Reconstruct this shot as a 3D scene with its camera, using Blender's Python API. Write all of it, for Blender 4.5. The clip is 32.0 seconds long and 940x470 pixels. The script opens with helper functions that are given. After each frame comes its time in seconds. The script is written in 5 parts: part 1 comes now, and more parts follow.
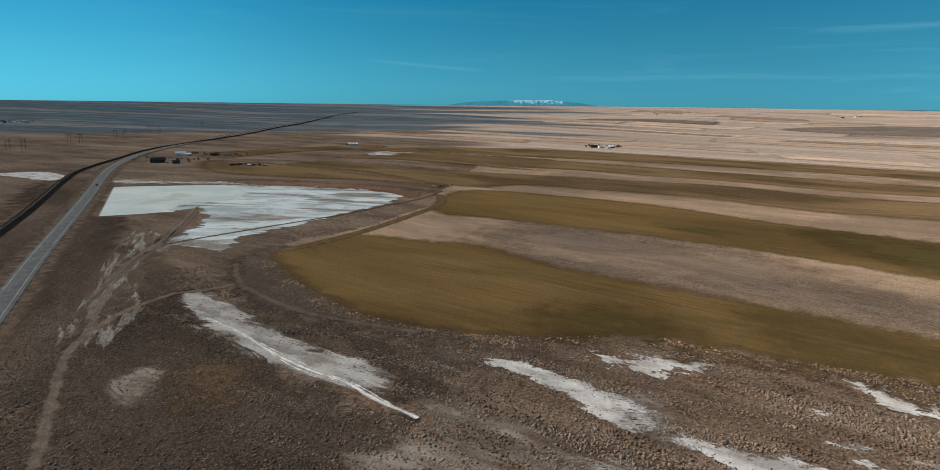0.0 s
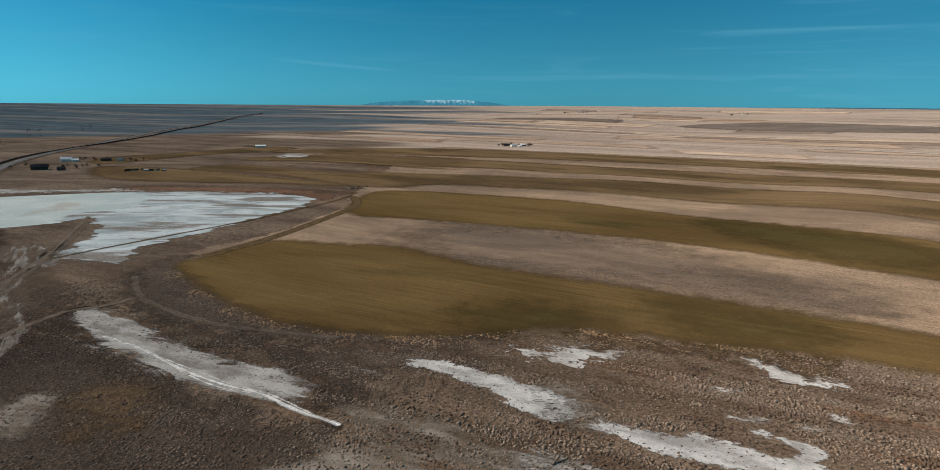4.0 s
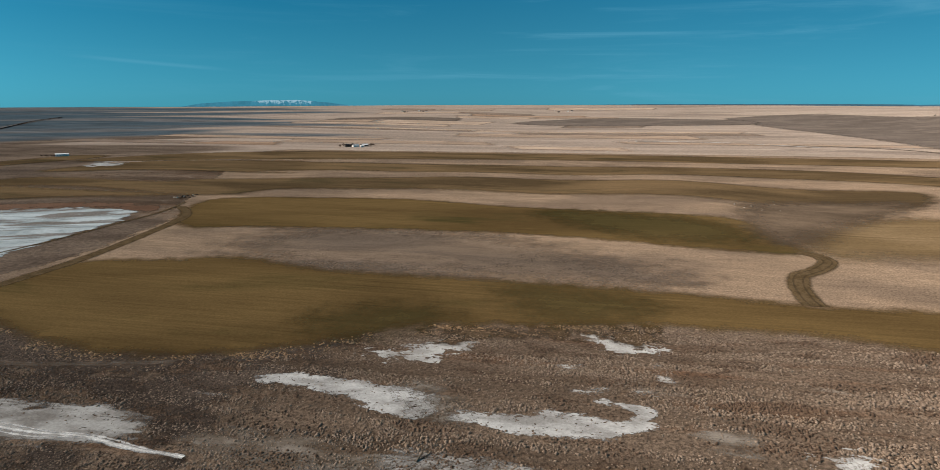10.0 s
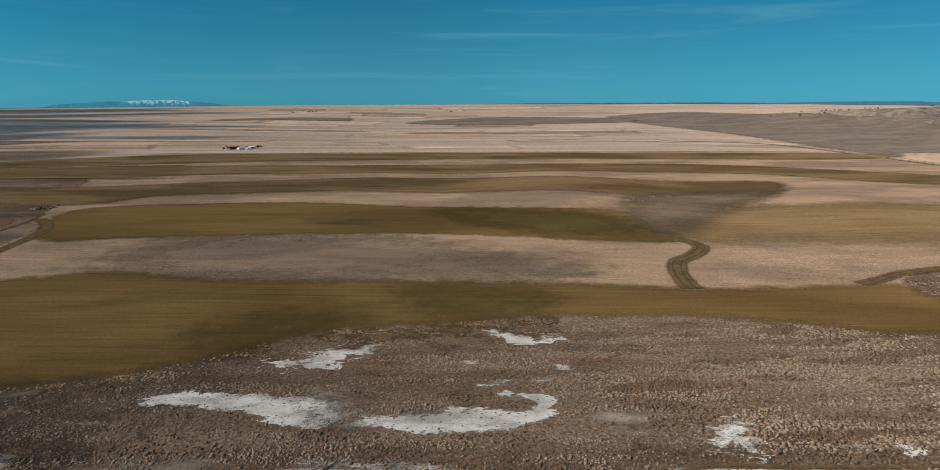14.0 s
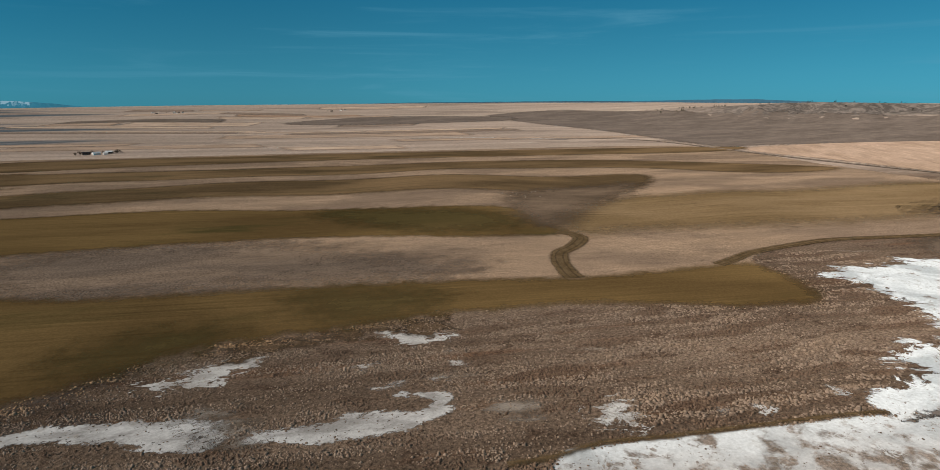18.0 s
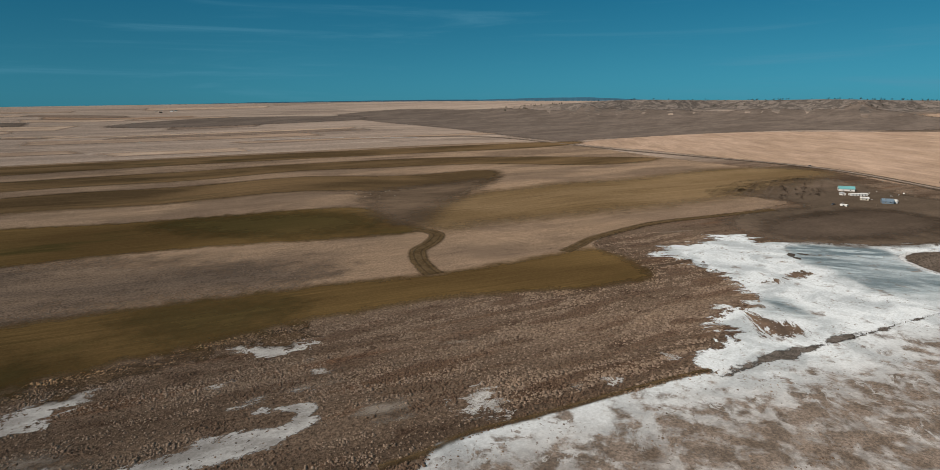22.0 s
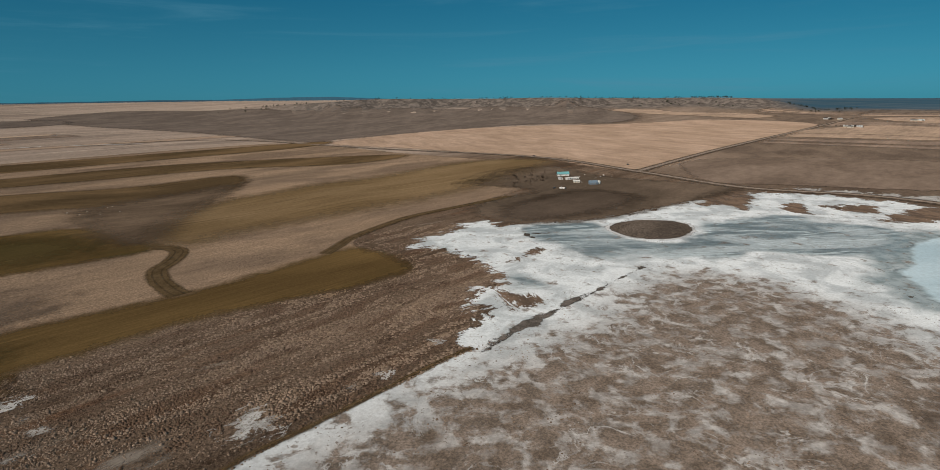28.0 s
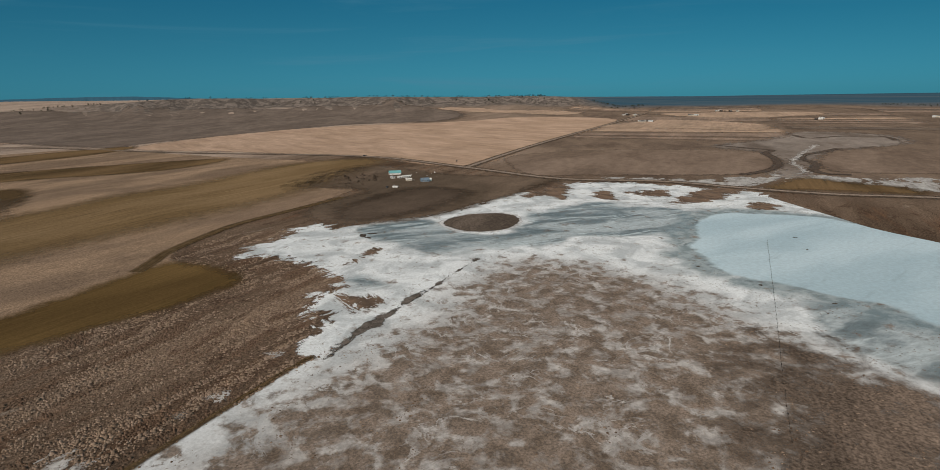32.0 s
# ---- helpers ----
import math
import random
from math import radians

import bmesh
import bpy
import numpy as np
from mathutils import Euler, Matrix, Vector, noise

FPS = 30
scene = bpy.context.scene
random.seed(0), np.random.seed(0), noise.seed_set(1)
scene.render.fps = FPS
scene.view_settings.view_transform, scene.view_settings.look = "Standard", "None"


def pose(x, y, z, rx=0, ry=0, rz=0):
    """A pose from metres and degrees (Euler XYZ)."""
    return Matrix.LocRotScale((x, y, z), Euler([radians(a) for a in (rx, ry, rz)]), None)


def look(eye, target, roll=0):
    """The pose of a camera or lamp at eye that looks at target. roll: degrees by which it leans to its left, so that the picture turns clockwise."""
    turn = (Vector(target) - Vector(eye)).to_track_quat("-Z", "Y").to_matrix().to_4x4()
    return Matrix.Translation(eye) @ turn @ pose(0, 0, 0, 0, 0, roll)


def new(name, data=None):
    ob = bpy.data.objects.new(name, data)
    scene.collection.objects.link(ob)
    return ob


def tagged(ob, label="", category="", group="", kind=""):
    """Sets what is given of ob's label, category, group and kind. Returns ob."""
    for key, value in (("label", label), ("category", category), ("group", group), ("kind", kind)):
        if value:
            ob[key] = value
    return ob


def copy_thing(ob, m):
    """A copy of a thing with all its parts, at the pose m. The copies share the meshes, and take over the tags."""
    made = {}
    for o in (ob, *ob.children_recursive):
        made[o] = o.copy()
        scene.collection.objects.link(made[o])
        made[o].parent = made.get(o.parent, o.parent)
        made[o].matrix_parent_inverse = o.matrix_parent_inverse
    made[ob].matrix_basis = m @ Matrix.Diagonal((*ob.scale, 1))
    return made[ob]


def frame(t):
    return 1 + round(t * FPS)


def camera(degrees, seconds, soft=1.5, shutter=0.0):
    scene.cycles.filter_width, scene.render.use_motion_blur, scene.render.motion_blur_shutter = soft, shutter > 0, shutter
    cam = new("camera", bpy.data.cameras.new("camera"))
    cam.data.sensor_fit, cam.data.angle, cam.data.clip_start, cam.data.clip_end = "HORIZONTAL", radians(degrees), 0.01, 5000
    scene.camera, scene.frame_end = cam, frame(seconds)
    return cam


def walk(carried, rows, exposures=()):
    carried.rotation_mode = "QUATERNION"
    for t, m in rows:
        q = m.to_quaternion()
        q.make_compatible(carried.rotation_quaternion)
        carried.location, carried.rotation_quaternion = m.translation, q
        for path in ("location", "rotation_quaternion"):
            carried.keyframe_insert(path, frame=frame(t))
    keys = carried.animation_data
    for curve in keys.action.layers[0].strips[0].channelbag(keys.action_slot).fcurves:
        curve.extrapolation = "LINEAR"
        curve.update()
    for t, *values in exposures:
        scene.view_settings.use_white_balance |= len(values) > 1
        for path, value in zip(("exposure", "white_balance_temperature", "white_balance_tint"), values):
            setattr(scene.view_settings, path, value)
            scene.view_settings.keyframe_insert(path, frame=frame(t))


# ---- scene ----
cam = camera(77.46, 32.0, soft=0.55)
EYE = 100.0
# seconds, tilt, lean, turn of the camera, which hovers and pans
TURN = [
    (0.0, 77.29, -1.16, 0.06),
    (1.0, 77.33, -1.01, -3.12),
    (2.0, 77.35, -0.95, -5.32),
    (2.5, 77.36, -0.94, -6.09),
    (4.5, 77.42, -0.85, -9.17),
    (5.5, 77.40, -0.79, -11.39),
    (7.0, 77.45, -0.66, -15.32),
    (8.0, 77.46, -0.43, -18.47),
    (8.5, 77.49, -0.38, -19.87),
    (10.0, 77.52, -0.31, -23.49),
    (11.5, 77.52, -0.23, -27.12),
    (12.0, 77.52, -0.23, -28.36),
    (13.0, 77.52, -0.15, -30.88),
    (14.5, 77.51, -0.03, -35.19),
    (16.5, 77.49, 0.14, -40.58),
    (18.0, 77.43, 0.22, -44.94),
    (19.5, 77.39, 0.40, -50.25),
    (21.0, 77.30, 0.58, -55.73),
    (22.0, 77.23, 0.59, -59.27),
    (22.5, 77.19, 0.60, -61.06),
    (24.0, 77.12, 0.69, -66.88),
    (25.5, 77.04, 0.74, -72.95),
    (27.5, 76.88, 0.91, -81.11),
    (28.0, 76.85, 0.98, -83.20),
    (29.0, 76.74, 1.02, -87.40),
    (30.5, 76.60, 1.10, -93.50),
    (32.0, 76.46, 1.12, -99.58),
]
walk(cam, [(t, pose(0, 0, EYE, a, b, c)) for t, a, b, c in TURN],
     [(0, 0.56), (6, 0.47), (10, 0.44), (13, 0.41), (16, 0.28), (19, 0.05), (25, -0.29), (28, -0.38), (32, -0.52)])

# ---- light ----
SUN_AZ, SUN_EL = -62.0, 34.0
world = bpy.data.worlds.new("sky")
scene.world = world
world.use_nodes = True
wn, wl = world.node_tree.nodes, world.node_tree.links
wn.clear()
sky = wn.new("ShaderNodeTexSky")
sky.sky_type, sky.sun_disc = "NISHITA", False
sky.sun_elevation, sky.sun_rotation = radians(SUN_EL), radians(SUN_AZ)
sky.altitude, sky.air_density, sky.dust_density, sky.ozone_density = 900, 1.0, 0.4, 2.0
coord = wn.new("ShaderNodeTexCoord")
# the sky's own brightness, in the clip's teal grade: paler at the horizon, deeper above
grey = wn.new("ShaderNodeRGBToBW")
wl.new(sky.outputs[0], grey.inputs[0])
apart = wn.new("ShaderNodeSeparateXYZ")
wl.new(coord.outputs["Generated"], apart.inputs[0])
rise = wn.new("ShaderNodeMapRange")
rise.inputs[2].default_value = 0.20
wl.new(apart.outputs[2], rise.inputs[0])
tint = wn.new("ShaderNodeMix")
tint.data_type = "RGBA"
tint.inputs[6].default_value, tint.inputs[7].default_value = (0.21, 1.12, 1.50, 1), (0.035, 0.92, 1.80, 1)
wl.new(rise.outputs[0], tint.inputs[0])
hue = wn.new("ShaderNodeMix")
hue.data_type, hue.blend_type = "RGBA", "MULTIPLY"
hue.inputs[0].default_value = 1.0
wl.new(tint.outputs[2], hue.inputs[6])
level = wn.new("ShaderNodeMath")  # a flatter sky, as in the clip's grade
level.operation = "POWER"
level.inputs[1].default_value = 0.75
even = wn.new("ShaderNodeMath")
even.operation = "MULTIPLY"
even.inputs[1].default_value = 1.40
wl.new(grey.outputs[0], level.inputs[0])
wl.new(level.outputs[0], even.inputs[0])
# thin cirrus: long streaks, noise stretched along the horizon, thickest in one bank of the sky
wm = wn.new("ShaderNodeMapping")
wm.inputs["Scale"].default_value = (1.0, 1.0, 15.0)
wm.inputs["Rotation"].default_value = (radians(2.0), radians(-3.0), radians(20))
wl.new(coord.outputs["Generated"], wm.inputs[0])
wz = wn.new("ShaderNodeTexNoise")
wz.inputs["Scale"].default_value, wz.inputs["Detail"].default_value, wz.inputs["Roughness"].default_value = 2.3, 7, 0.6
wz.inputs["Distortion"].default_value = 0.6
wl.new(wm.outputs[0], wz.inputs["Vector"])


def sky_math(op, a, b=0.0, c=0.0):
    node = wn.new("ShaderNodeMath")
    node.operation = op
    for value, socket in zip((a, b, c), node.inputs):
        if isinstance(value, bpy.types.NodeSocket):
            wl.new(value, socket)
        else:
            socket.default_value = value
    return node.outputs[0]


def sky_span(value, lo, hi, to_lo=0.0, to_hi=1.0):
    node = wn.new("ShaderNodeMapRange")
    node.interpolation_type = "SMOOTHSTEP"
    for v, socket in zip((lo, hi, to_lo, to_hi), list(node.inputs)[1:5]):
        socket.default_value = v
    wl.new(value, node.inputs[0])
    return node.outputs[0]


def sky_toward(bearing):
    node = wn.new("ShaderNodeVectorMath")
    node.operation = "DOT_PRODUCT"
    node.inputs[1].default_value = (math.sin(radians(bearing)), math.cos(radians(bearing)), 0)
    wl.new(coord.outputs["Generated"], node.inputs[0])
    return node.outputs["Value"]


# darkest about a right angle from the sun
deeper = sky_math("MULTIPLY", even.outputs[0], sky_span(sky_toward(8), 0.80, 1.0, 1.0, 0.86))
wl.new(deeper, hue.inputs[7])
bank = sky_span(sky_toward(66), 0.40, 0.88)
streaks = sky_math("MULTIPLY", sky_span(wz.outputs[0], 0.48, 0.82, 0, 0.50), sky_math("MULTIPLY_ADD", bank, 0.75, 0.25))
# one lone streak over the mountains
across = sky_toward(86)
lean = sky_math("MULTIPLY_ADD", across, 0.066, -0.0605)
off_line = sky_math("ABSOLUTE", sky_math("ADD", apart.outputs[2], sky_math("MULTIPLY_ADD", wz.outputs[0], 0.006, lean)))
lone = sky_math("MULTIPLY", sky_span(off_line, 0.0, 0.0045, 0.22, 0.0), sky_span(sky_math("ABSOLUTE", across), 0.04, 0.12, 1.0, 0.0))
lone = sky_math("MULTIPLY", lone, sky_span(sky_toward(-4), 0.0, 0.2))
thin = sky_math("ADD", sky_math("ADD", streaks, lone), sky_math("MULTIPLY", bank, 0.06))
cloud = wn.new("ShaderNodeMix")
cloud.data_type = "RGBA"
cloud.inputs[7].default_value = (2.6, 7.7, 10.9, 1)
wl.new(thin, cloud.inputs[0])
wl.new(hue.outputs[2], cloud.inputs[6])
bg = wn.new("ShaderNodeBackground")
bg.inputs[1].default_value = 0.040
wl.new(cloud.outputs[2], bg.inputs[0])
wo = wn.new("ShaderNodeOutputWorld")
wl.new(bg.outputs[0], wo.inputs[0])

sun = new("sun", bpy.data.lights.new("sun", "SUN"))
sun.data.energy, sun.data.angle, sun.data.color = 4.9, radians(0.5), (1.0, 0.88, 0.75)
sun.matrix_world = look((0, 0, 300), (-300 * math.sin(radians(SUN_AZ)) * math.cos(radians(SUN_EL)),
                                      -300 * math.cos(radians(SUN_AZ)) * math.cos(radians(SUN_EL)),
                                      300 - 300 * math.sin(radians(SUN_EL))))


# ---- materials ----
class Graph:
    """A small builder for node materials in world metres."""

    def __init__(self, name, rough=0.9, spec=0.0):
        self.mat = bpy.data.materials.new(name)
        self.mat.use_nodes = True
        self.nodes, self.links = self.mat.node_tree.nodes, self.mat.node_tree.links
        self.bsdf = self.nodes["Principled BSDF"]
        self.out = self.nodes["Material Output"]
        self.bsdf.inputs["Roughness"].default_value = rough
        self.bsdf.inputs["Specular IOR Level"].default_value = spec
        self.bsdf.inputs["Diffuse Roughness"].default_value = 0.45 if rough > 0.7 else 0.0
        self.place = self.nodes.new("ShaderNodeNewGeometry").outputs["Position"]

    def put(self, value, socket):
        if isinstance(value, bpy.types.NodeSocket):
            self.links.new(value, socket)
        elif socket.type == "RGBA":
            socket.default_value = (*value[:3], 1)
        else:
            socket.default_value = value

    def stretched(self, turn, sx, sy, sz=1.0):
        node = self.nodes.new("ShaderNodeMapping")
        self.links.new(self.place, node.inputs[0])
        node.vector_type = "TEXTURE"
        node.inputs["Rotation"].default_value = (0, 0, -radians(turn))
        node.inputs["Scale"].default_value = (1 / sx, 1 / sy, 1 / sz)
        return node.outputs[0]

    def noise(self, size, detail=4.0, rough=0.55, vec=None, warp=0.0):
        node = self.nodes.new("ShaderNodeTexNoise")
        self.links.new(vec or self.place, node.inputs["Vector"])
        node.inputs["Scale"].default_value = 1.0 / size
        node.inputs["Detail"].default_value, node.inputs["Roughness"].default_value = detail, rough
        node.inputs["Distortion"].default_value = warp
        return node.outputs[0]

    def attr(self, name):
        node = self.nodes.new("ShaderNodeAttribute")
        node.attribute_name = name
        return node.outputs["Fac"]

    def isle(self):
        return self.nodes.new("ShaderNodeNewGeometry").outputs["Random Per Island"]

    def each(self):
        return self.nodes.new("ShaderNodeObjectInfo").outputs["Random"]

    def calc(self, op, a, b=0.0, c=0.0):
        node = self.nodes.new("ShaderNodeMath")
        node.operation = op
        for value, socket in zip((a, b, c), node.inputs):
            self.put(value, socket)
        return node.outputs[0]

    def span(self, value, lo, hi, to_lo=0.0, to_hi=1.0):
        node = self.nodes.new("ShaderNodeMapRange")
        node.interpolation_type = "SMOOTHSTEP"
        for v, socket in zip((value, lo, hi, to_lo, to_hi), node.inputs):
            self.put(v, socket)
        return node.outputs[0]

    def mix(self, fac, a, b, blend="MIX"):
        node = self.nodes.new("ShaderNodeMix")
        node.data_type, node.blend_type = "RGBA", blend
        self.put(fac, node.inputs[0]), self.put(a, node.inputs[6]), self.put(b, node.inputs[7])
        return node.outputs[2]

    def grain(self, col, fac, amount):
        """col made lighter and darker by noise fac."""
        v = self.calc("MULTIPLY_ADD", self.span(fac, 0.33, 0.67), 2 * amount, 1 - amount)
        node = self.nodes.new("ShaderNodeVectorMath")
        node.operation = "SCALE"
        self.put(col, node.inputs[0]) if isinstance(col, bpy.types.NodeSocket) else setattr(node.inputs[0], "default_value", col)
        self.links.new(v, node.inputs[3])
        return node.outputs[0]

    def relief(self, fac, depth, strength=1.0):
        node = self.nodes.new("ShaderNodeBump")
        node.inputs["Distance"].default_value, node.inputs["Strength"].default_value = depth, strength
        self.links.new(fac, node.inputs["Height"])
        self.links.new(node.outputs[0], self.bsdf.inputs["Normal"])

    def done(self, col, alpha=None, rough=None):
        self.put(col, self.bsdf.inputs["Base Color"])
        if rough is not None:
            self.put(rough, self.bsdf.inputs["Roughness"])
        if alpha is not None:
            clear, blend = self.nodes.new("ShaderNodeBsdfTransparent"), self.nodes.new("ShaderNodeMixShader")
            self.put(alpha, blend.inputs[0])
            self.links.new(clear.outputs[0], blend.inputs[1])
            self.links.new(self.bsdf.outputs[0], blend.inputs[2])
            self.links.new(blend.outputs[0], self.out.inputs["Surface"])
        return self.mat


LAY = 33.0  # the strips' bearing


def worn_edge(g, soft, ragged, size):
    """Opacity of a patch's rim: its edge distance broken up by noise, in metres."""
    n = g.calc("MULTIPLY_ADD", g.noise(size, 6, 0.65), 2 * ragged, -ragged)
    return g.span(g.calc("ADD", g.attr("edge"), n), -soft, soft)


def make_ground():
    g = Graph("steppe_soil")
    lay = g.stretched(LAY, 0.12, 1.0)
    big, mid, fine = g.noise(70, 5, 0.6, lay), g.noise(14, 6, 0.6, lay), g.noise(1.4, 6, 0.75)
    dark, pale, red = (0.080, 0.056, 0.040), (0.205, 0.149, 0.109), (0.140, 0.084, 0.054)
    near = g.mix(g.span(big, 0.36, 0.64), dark, pale)
    near = g.mix(g.span(mid, 0.52, 0.70), near, red)
    near = g.mix(g.span(g.noise(30, 7, 0.7, g.stretched(LAY + 20, 0.35, 1.0)), 0.60, 0.72, 0, 0.55), near, (0.33, 0.285, 0.24))
    near = g.mix(g.span(g.noise(11, 8, 0.72, g.stretched(LAY, 0.5, 1.0), 0.5), 0.53, 0.63, 0, 0.75), near, (0.066, 0.042, 0.029))
    near = g.grain(near, fine, 0.55)
    tan = g.mix(g.span(g.noise(90, 6, 0.62, g.stretched(LAY, 0.10, 1.0)), 0.40, 0.60), (0.41, 0.322, 0.262), (0.32, 0.252, 0.205))
    tan = g.mix(g.span(g.noise(260, 5, 0.6, g.stretched(LAY, 0.22, 1.0)), 0.57, 0.60, 0, 0.5), tan, (0.185, 0.145, 0.118))
    tan = g.mix(g.span(g.noise(70, 5, 0.65, g.stretched(LAY, 0.06, 1.0)), 0.62, 0.68, 0, 0.8), tan, (0.52, 0.43, 0.35))
    tan = g.grain(tan, g.noise(9, 6, 0.75), 0.2)
    # north-west distance: blue-grey haze put straight into the ground colour
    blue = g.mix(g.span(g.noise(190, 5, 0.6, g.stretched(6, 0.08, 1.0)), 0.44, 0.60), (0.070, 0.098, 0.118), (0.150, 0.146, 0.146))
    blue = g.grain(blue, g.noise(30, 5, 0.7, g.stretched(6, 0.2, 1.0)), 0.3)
    warm = g.mix(g.span(g.noise(60, 8, 0.72, g.stretched(25, 0.4, 1.0)), 0.34, 0.66), (0.086, 0.063, 0.049), (0.185, 0.138, 0.104))
    warm = g.mix(g.span(g.noise(180, 4, 0.6, g.stretched(12, 0.25, 1.0)), 0.52, 0.62, 0, 0.8), warm, (0.22, 0.163, 0.122))
    warm = g.grain(warm, g.noise(3.5, 6, 0.75), 0.32)
    rock = g.mix(g.span(g.noise(38, 8, 0.75, g.stretched(0, 1, 1, 2.0)), 0.44, 0.58), (0.105, 0.090, 0.080), (0.215, 0.182, 0.160))
    rock = g.mix(g.span(g.noise(16, 6, 0.7, g.stretched(0, 1, 1, 1.0)), 0.56, 0.66, 0, 0.65), rock, (0.055, 0.052, 0.046))
    col = g.mix(g.attr("tan"), near, tan)
    col = g.mix(g.attr("warm"), col, warm)
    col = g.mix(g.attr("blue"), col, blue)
    # the far south's blue haze, likewise put into its base colour
    south_haze = g.mix(g.span(g.noise(150, 5, 0.6, g.stretched(-35, 0.1, 1.0)), 0.40, 0.60), (0.040, 0.088, 0.128), (0.072, 0.110, 0.140))
    col = g.mix(g.attr("south"), col, south_haze)
    col = g.mix(g.attr("rock"), col, rock)
    g.relief(g.calc("ADD", g.noise(1.3, 4, 0.7), g.calc("MULTIPLY", g.noise(6, 4, 0.6), 1.6)), 0.7, 0.9)
    return g.done(col)


def make_crop(name, dark, light, green, size=2.0, mottled=0.5, turn=LAY, soft=2.0, ragged=3.0, brushy=False, drilled=True):
    """Winter crop or fallow: drill rows, damp patches and a worn rim."""
    g = Graph(name, 0.95, 0.0)
    lay = g.stretched(turn, 0.04, 1.0)
    col = g.mix(g.span(g.noise(95, 4, 0.5, g.stretched(turn, 0.4, 1.0), 0.5), 0.36, 0.64), dark, light)
    col = g.mix(g.span(g.noise(75, 5, 0.6, g.stretched(turn, 0.35, 1.0), 0.4), 0.54, 0.70, 0, mottled), col, green)
    if drilled:
        drill = g.noise(size * 1.3, 3, 0.6, g.stretched(turn + 3, 0.006, 1.0))
        patchy = g.span(g.noise(45, 4, 0.6, g.stretched(turn, 0.3, 1.0)), 0.42, 0.62)
        col = g.mix(g.calc("MULTIPLY", g.span(drill, 0.57, 0.68, 0, 0.40), patchy), col, tuple(1.5 * c for c in light))
        col = g.mix(g.calc("MULTIPLY", g.span(drill, 0.43, 0.34, 0, 0.45), patchy), col, tuple(0.55 * c for c in dark))
        col = g.grain(col, g.noise(size * 1.2, 4, 0.65, lay), 0.10)
    else:
        col = g.grain(col, g.noise(size * 5, 6, 0.7, g.stretched(turn, 0.5, 1.0)), 0.14)
    col = g.grain(col, g.noise(size * 0.7, 5, 0.75), 0.14)
    if brushy:
        clumps = g.noise(1.1, 5, 0.7)
        col = g.grain(col, clumps, 0.45)
        g.relief(g.calc("ADD", clumps, g.calc("MULTIPLY", g.noise(4.5, 4, 0.6), 1.5)), 0.9, 1.0)
    else:
        g.relief(g.noise(1.2, 3, 0.6, g.stretched(turn, 0.2, 1.0)), 0.12, 0.6)
    return g.done(col, worn_edge(g, soft, ragged * 2, 14))


def make_stubble(name, a, b, turn=LAY, soft=3.0, ragged=6.0, rows=2.2, grit=0.5):
    g = Graph(name, 0.95, 0.0)
    lay = g.stretched(turn, 0.05, 1.0)
    col = g.mix(g.span(g.noise(80, 5, 0.6, g.stretched(turn, 0.4, 1.0), 0.5), 0.38, 0.60), a, b)
    col = g.grain(col, g.noise(rows, 4, 0.7, lay), 0.11)
    col = g.grain(col, g.noise(26, 6, 0.65, g.stretched(turn, 0.3, 1.0), 0.4), 0.12)
    col = g.grain(col, g.noise(rows * 0.55, 4, 0.75), grit)
    g.relief(g.noise(1.0, 4, 0.7), 0.2, 0.6)
    return g.done(col, worn_edge(g, soft, ragged * 2, 16))


def make_salt(name, ragged=9.0, soft=0.8, thin=0.0, size=9.0, fade=0.95, low=(0.28, 0.266, 0.252), high=(0.51, 0.50, 0.487),
              turn=LAY, stretch=0.65, cap=999.0, bias=0.0, warp=0.4):
    """Dried salt crust with damp stains and specks, broken up at the rim and, past cap metres, within."""
    g = Graph(name, 0.85, 0.02)
    crust = g.mix(g.span(g.noise(9, 7, 0.65, g.stretched(turn, 0.5, 1.0)), 0.36, 0.62), low, high)
    crust = g.mix(g.span(g.noise(5, 5, 0.6), 0.60, 0.72, 0, 0.6), crust, (0.30, 0.26, 0.22))
    crust = g.grain(crust, g.noise(1.1, 5, 0.7), 0.14)
    n = g.calc("MULTIPLY_ADD", g.noise(size, 8, 0.7, g.stretched(turn, stretch, 1.0), warp), 2 * ragged, -ragged - bias)
    fine = g.calc("MULTIPLY_ADD", g.noise(1.6, 5, 0.65), 3.4, -1.7)
    specks = g.span(g.noise(1.5, 3, 0.5), 0.62, 0.66, 0, 5.0)
    body = g.calc("SUBTRACT", g.calc("ADD", g.calc("ADD", g.calc("MINIMUM", g.attr("edge"), cap), n), fine), specks)
    g.relief(g.noise(0.8, 4, 0.7), 0.05, 0.6)
    return g.done(crust, g.span(body, -soft - thin, soft + thin, 0, fade))


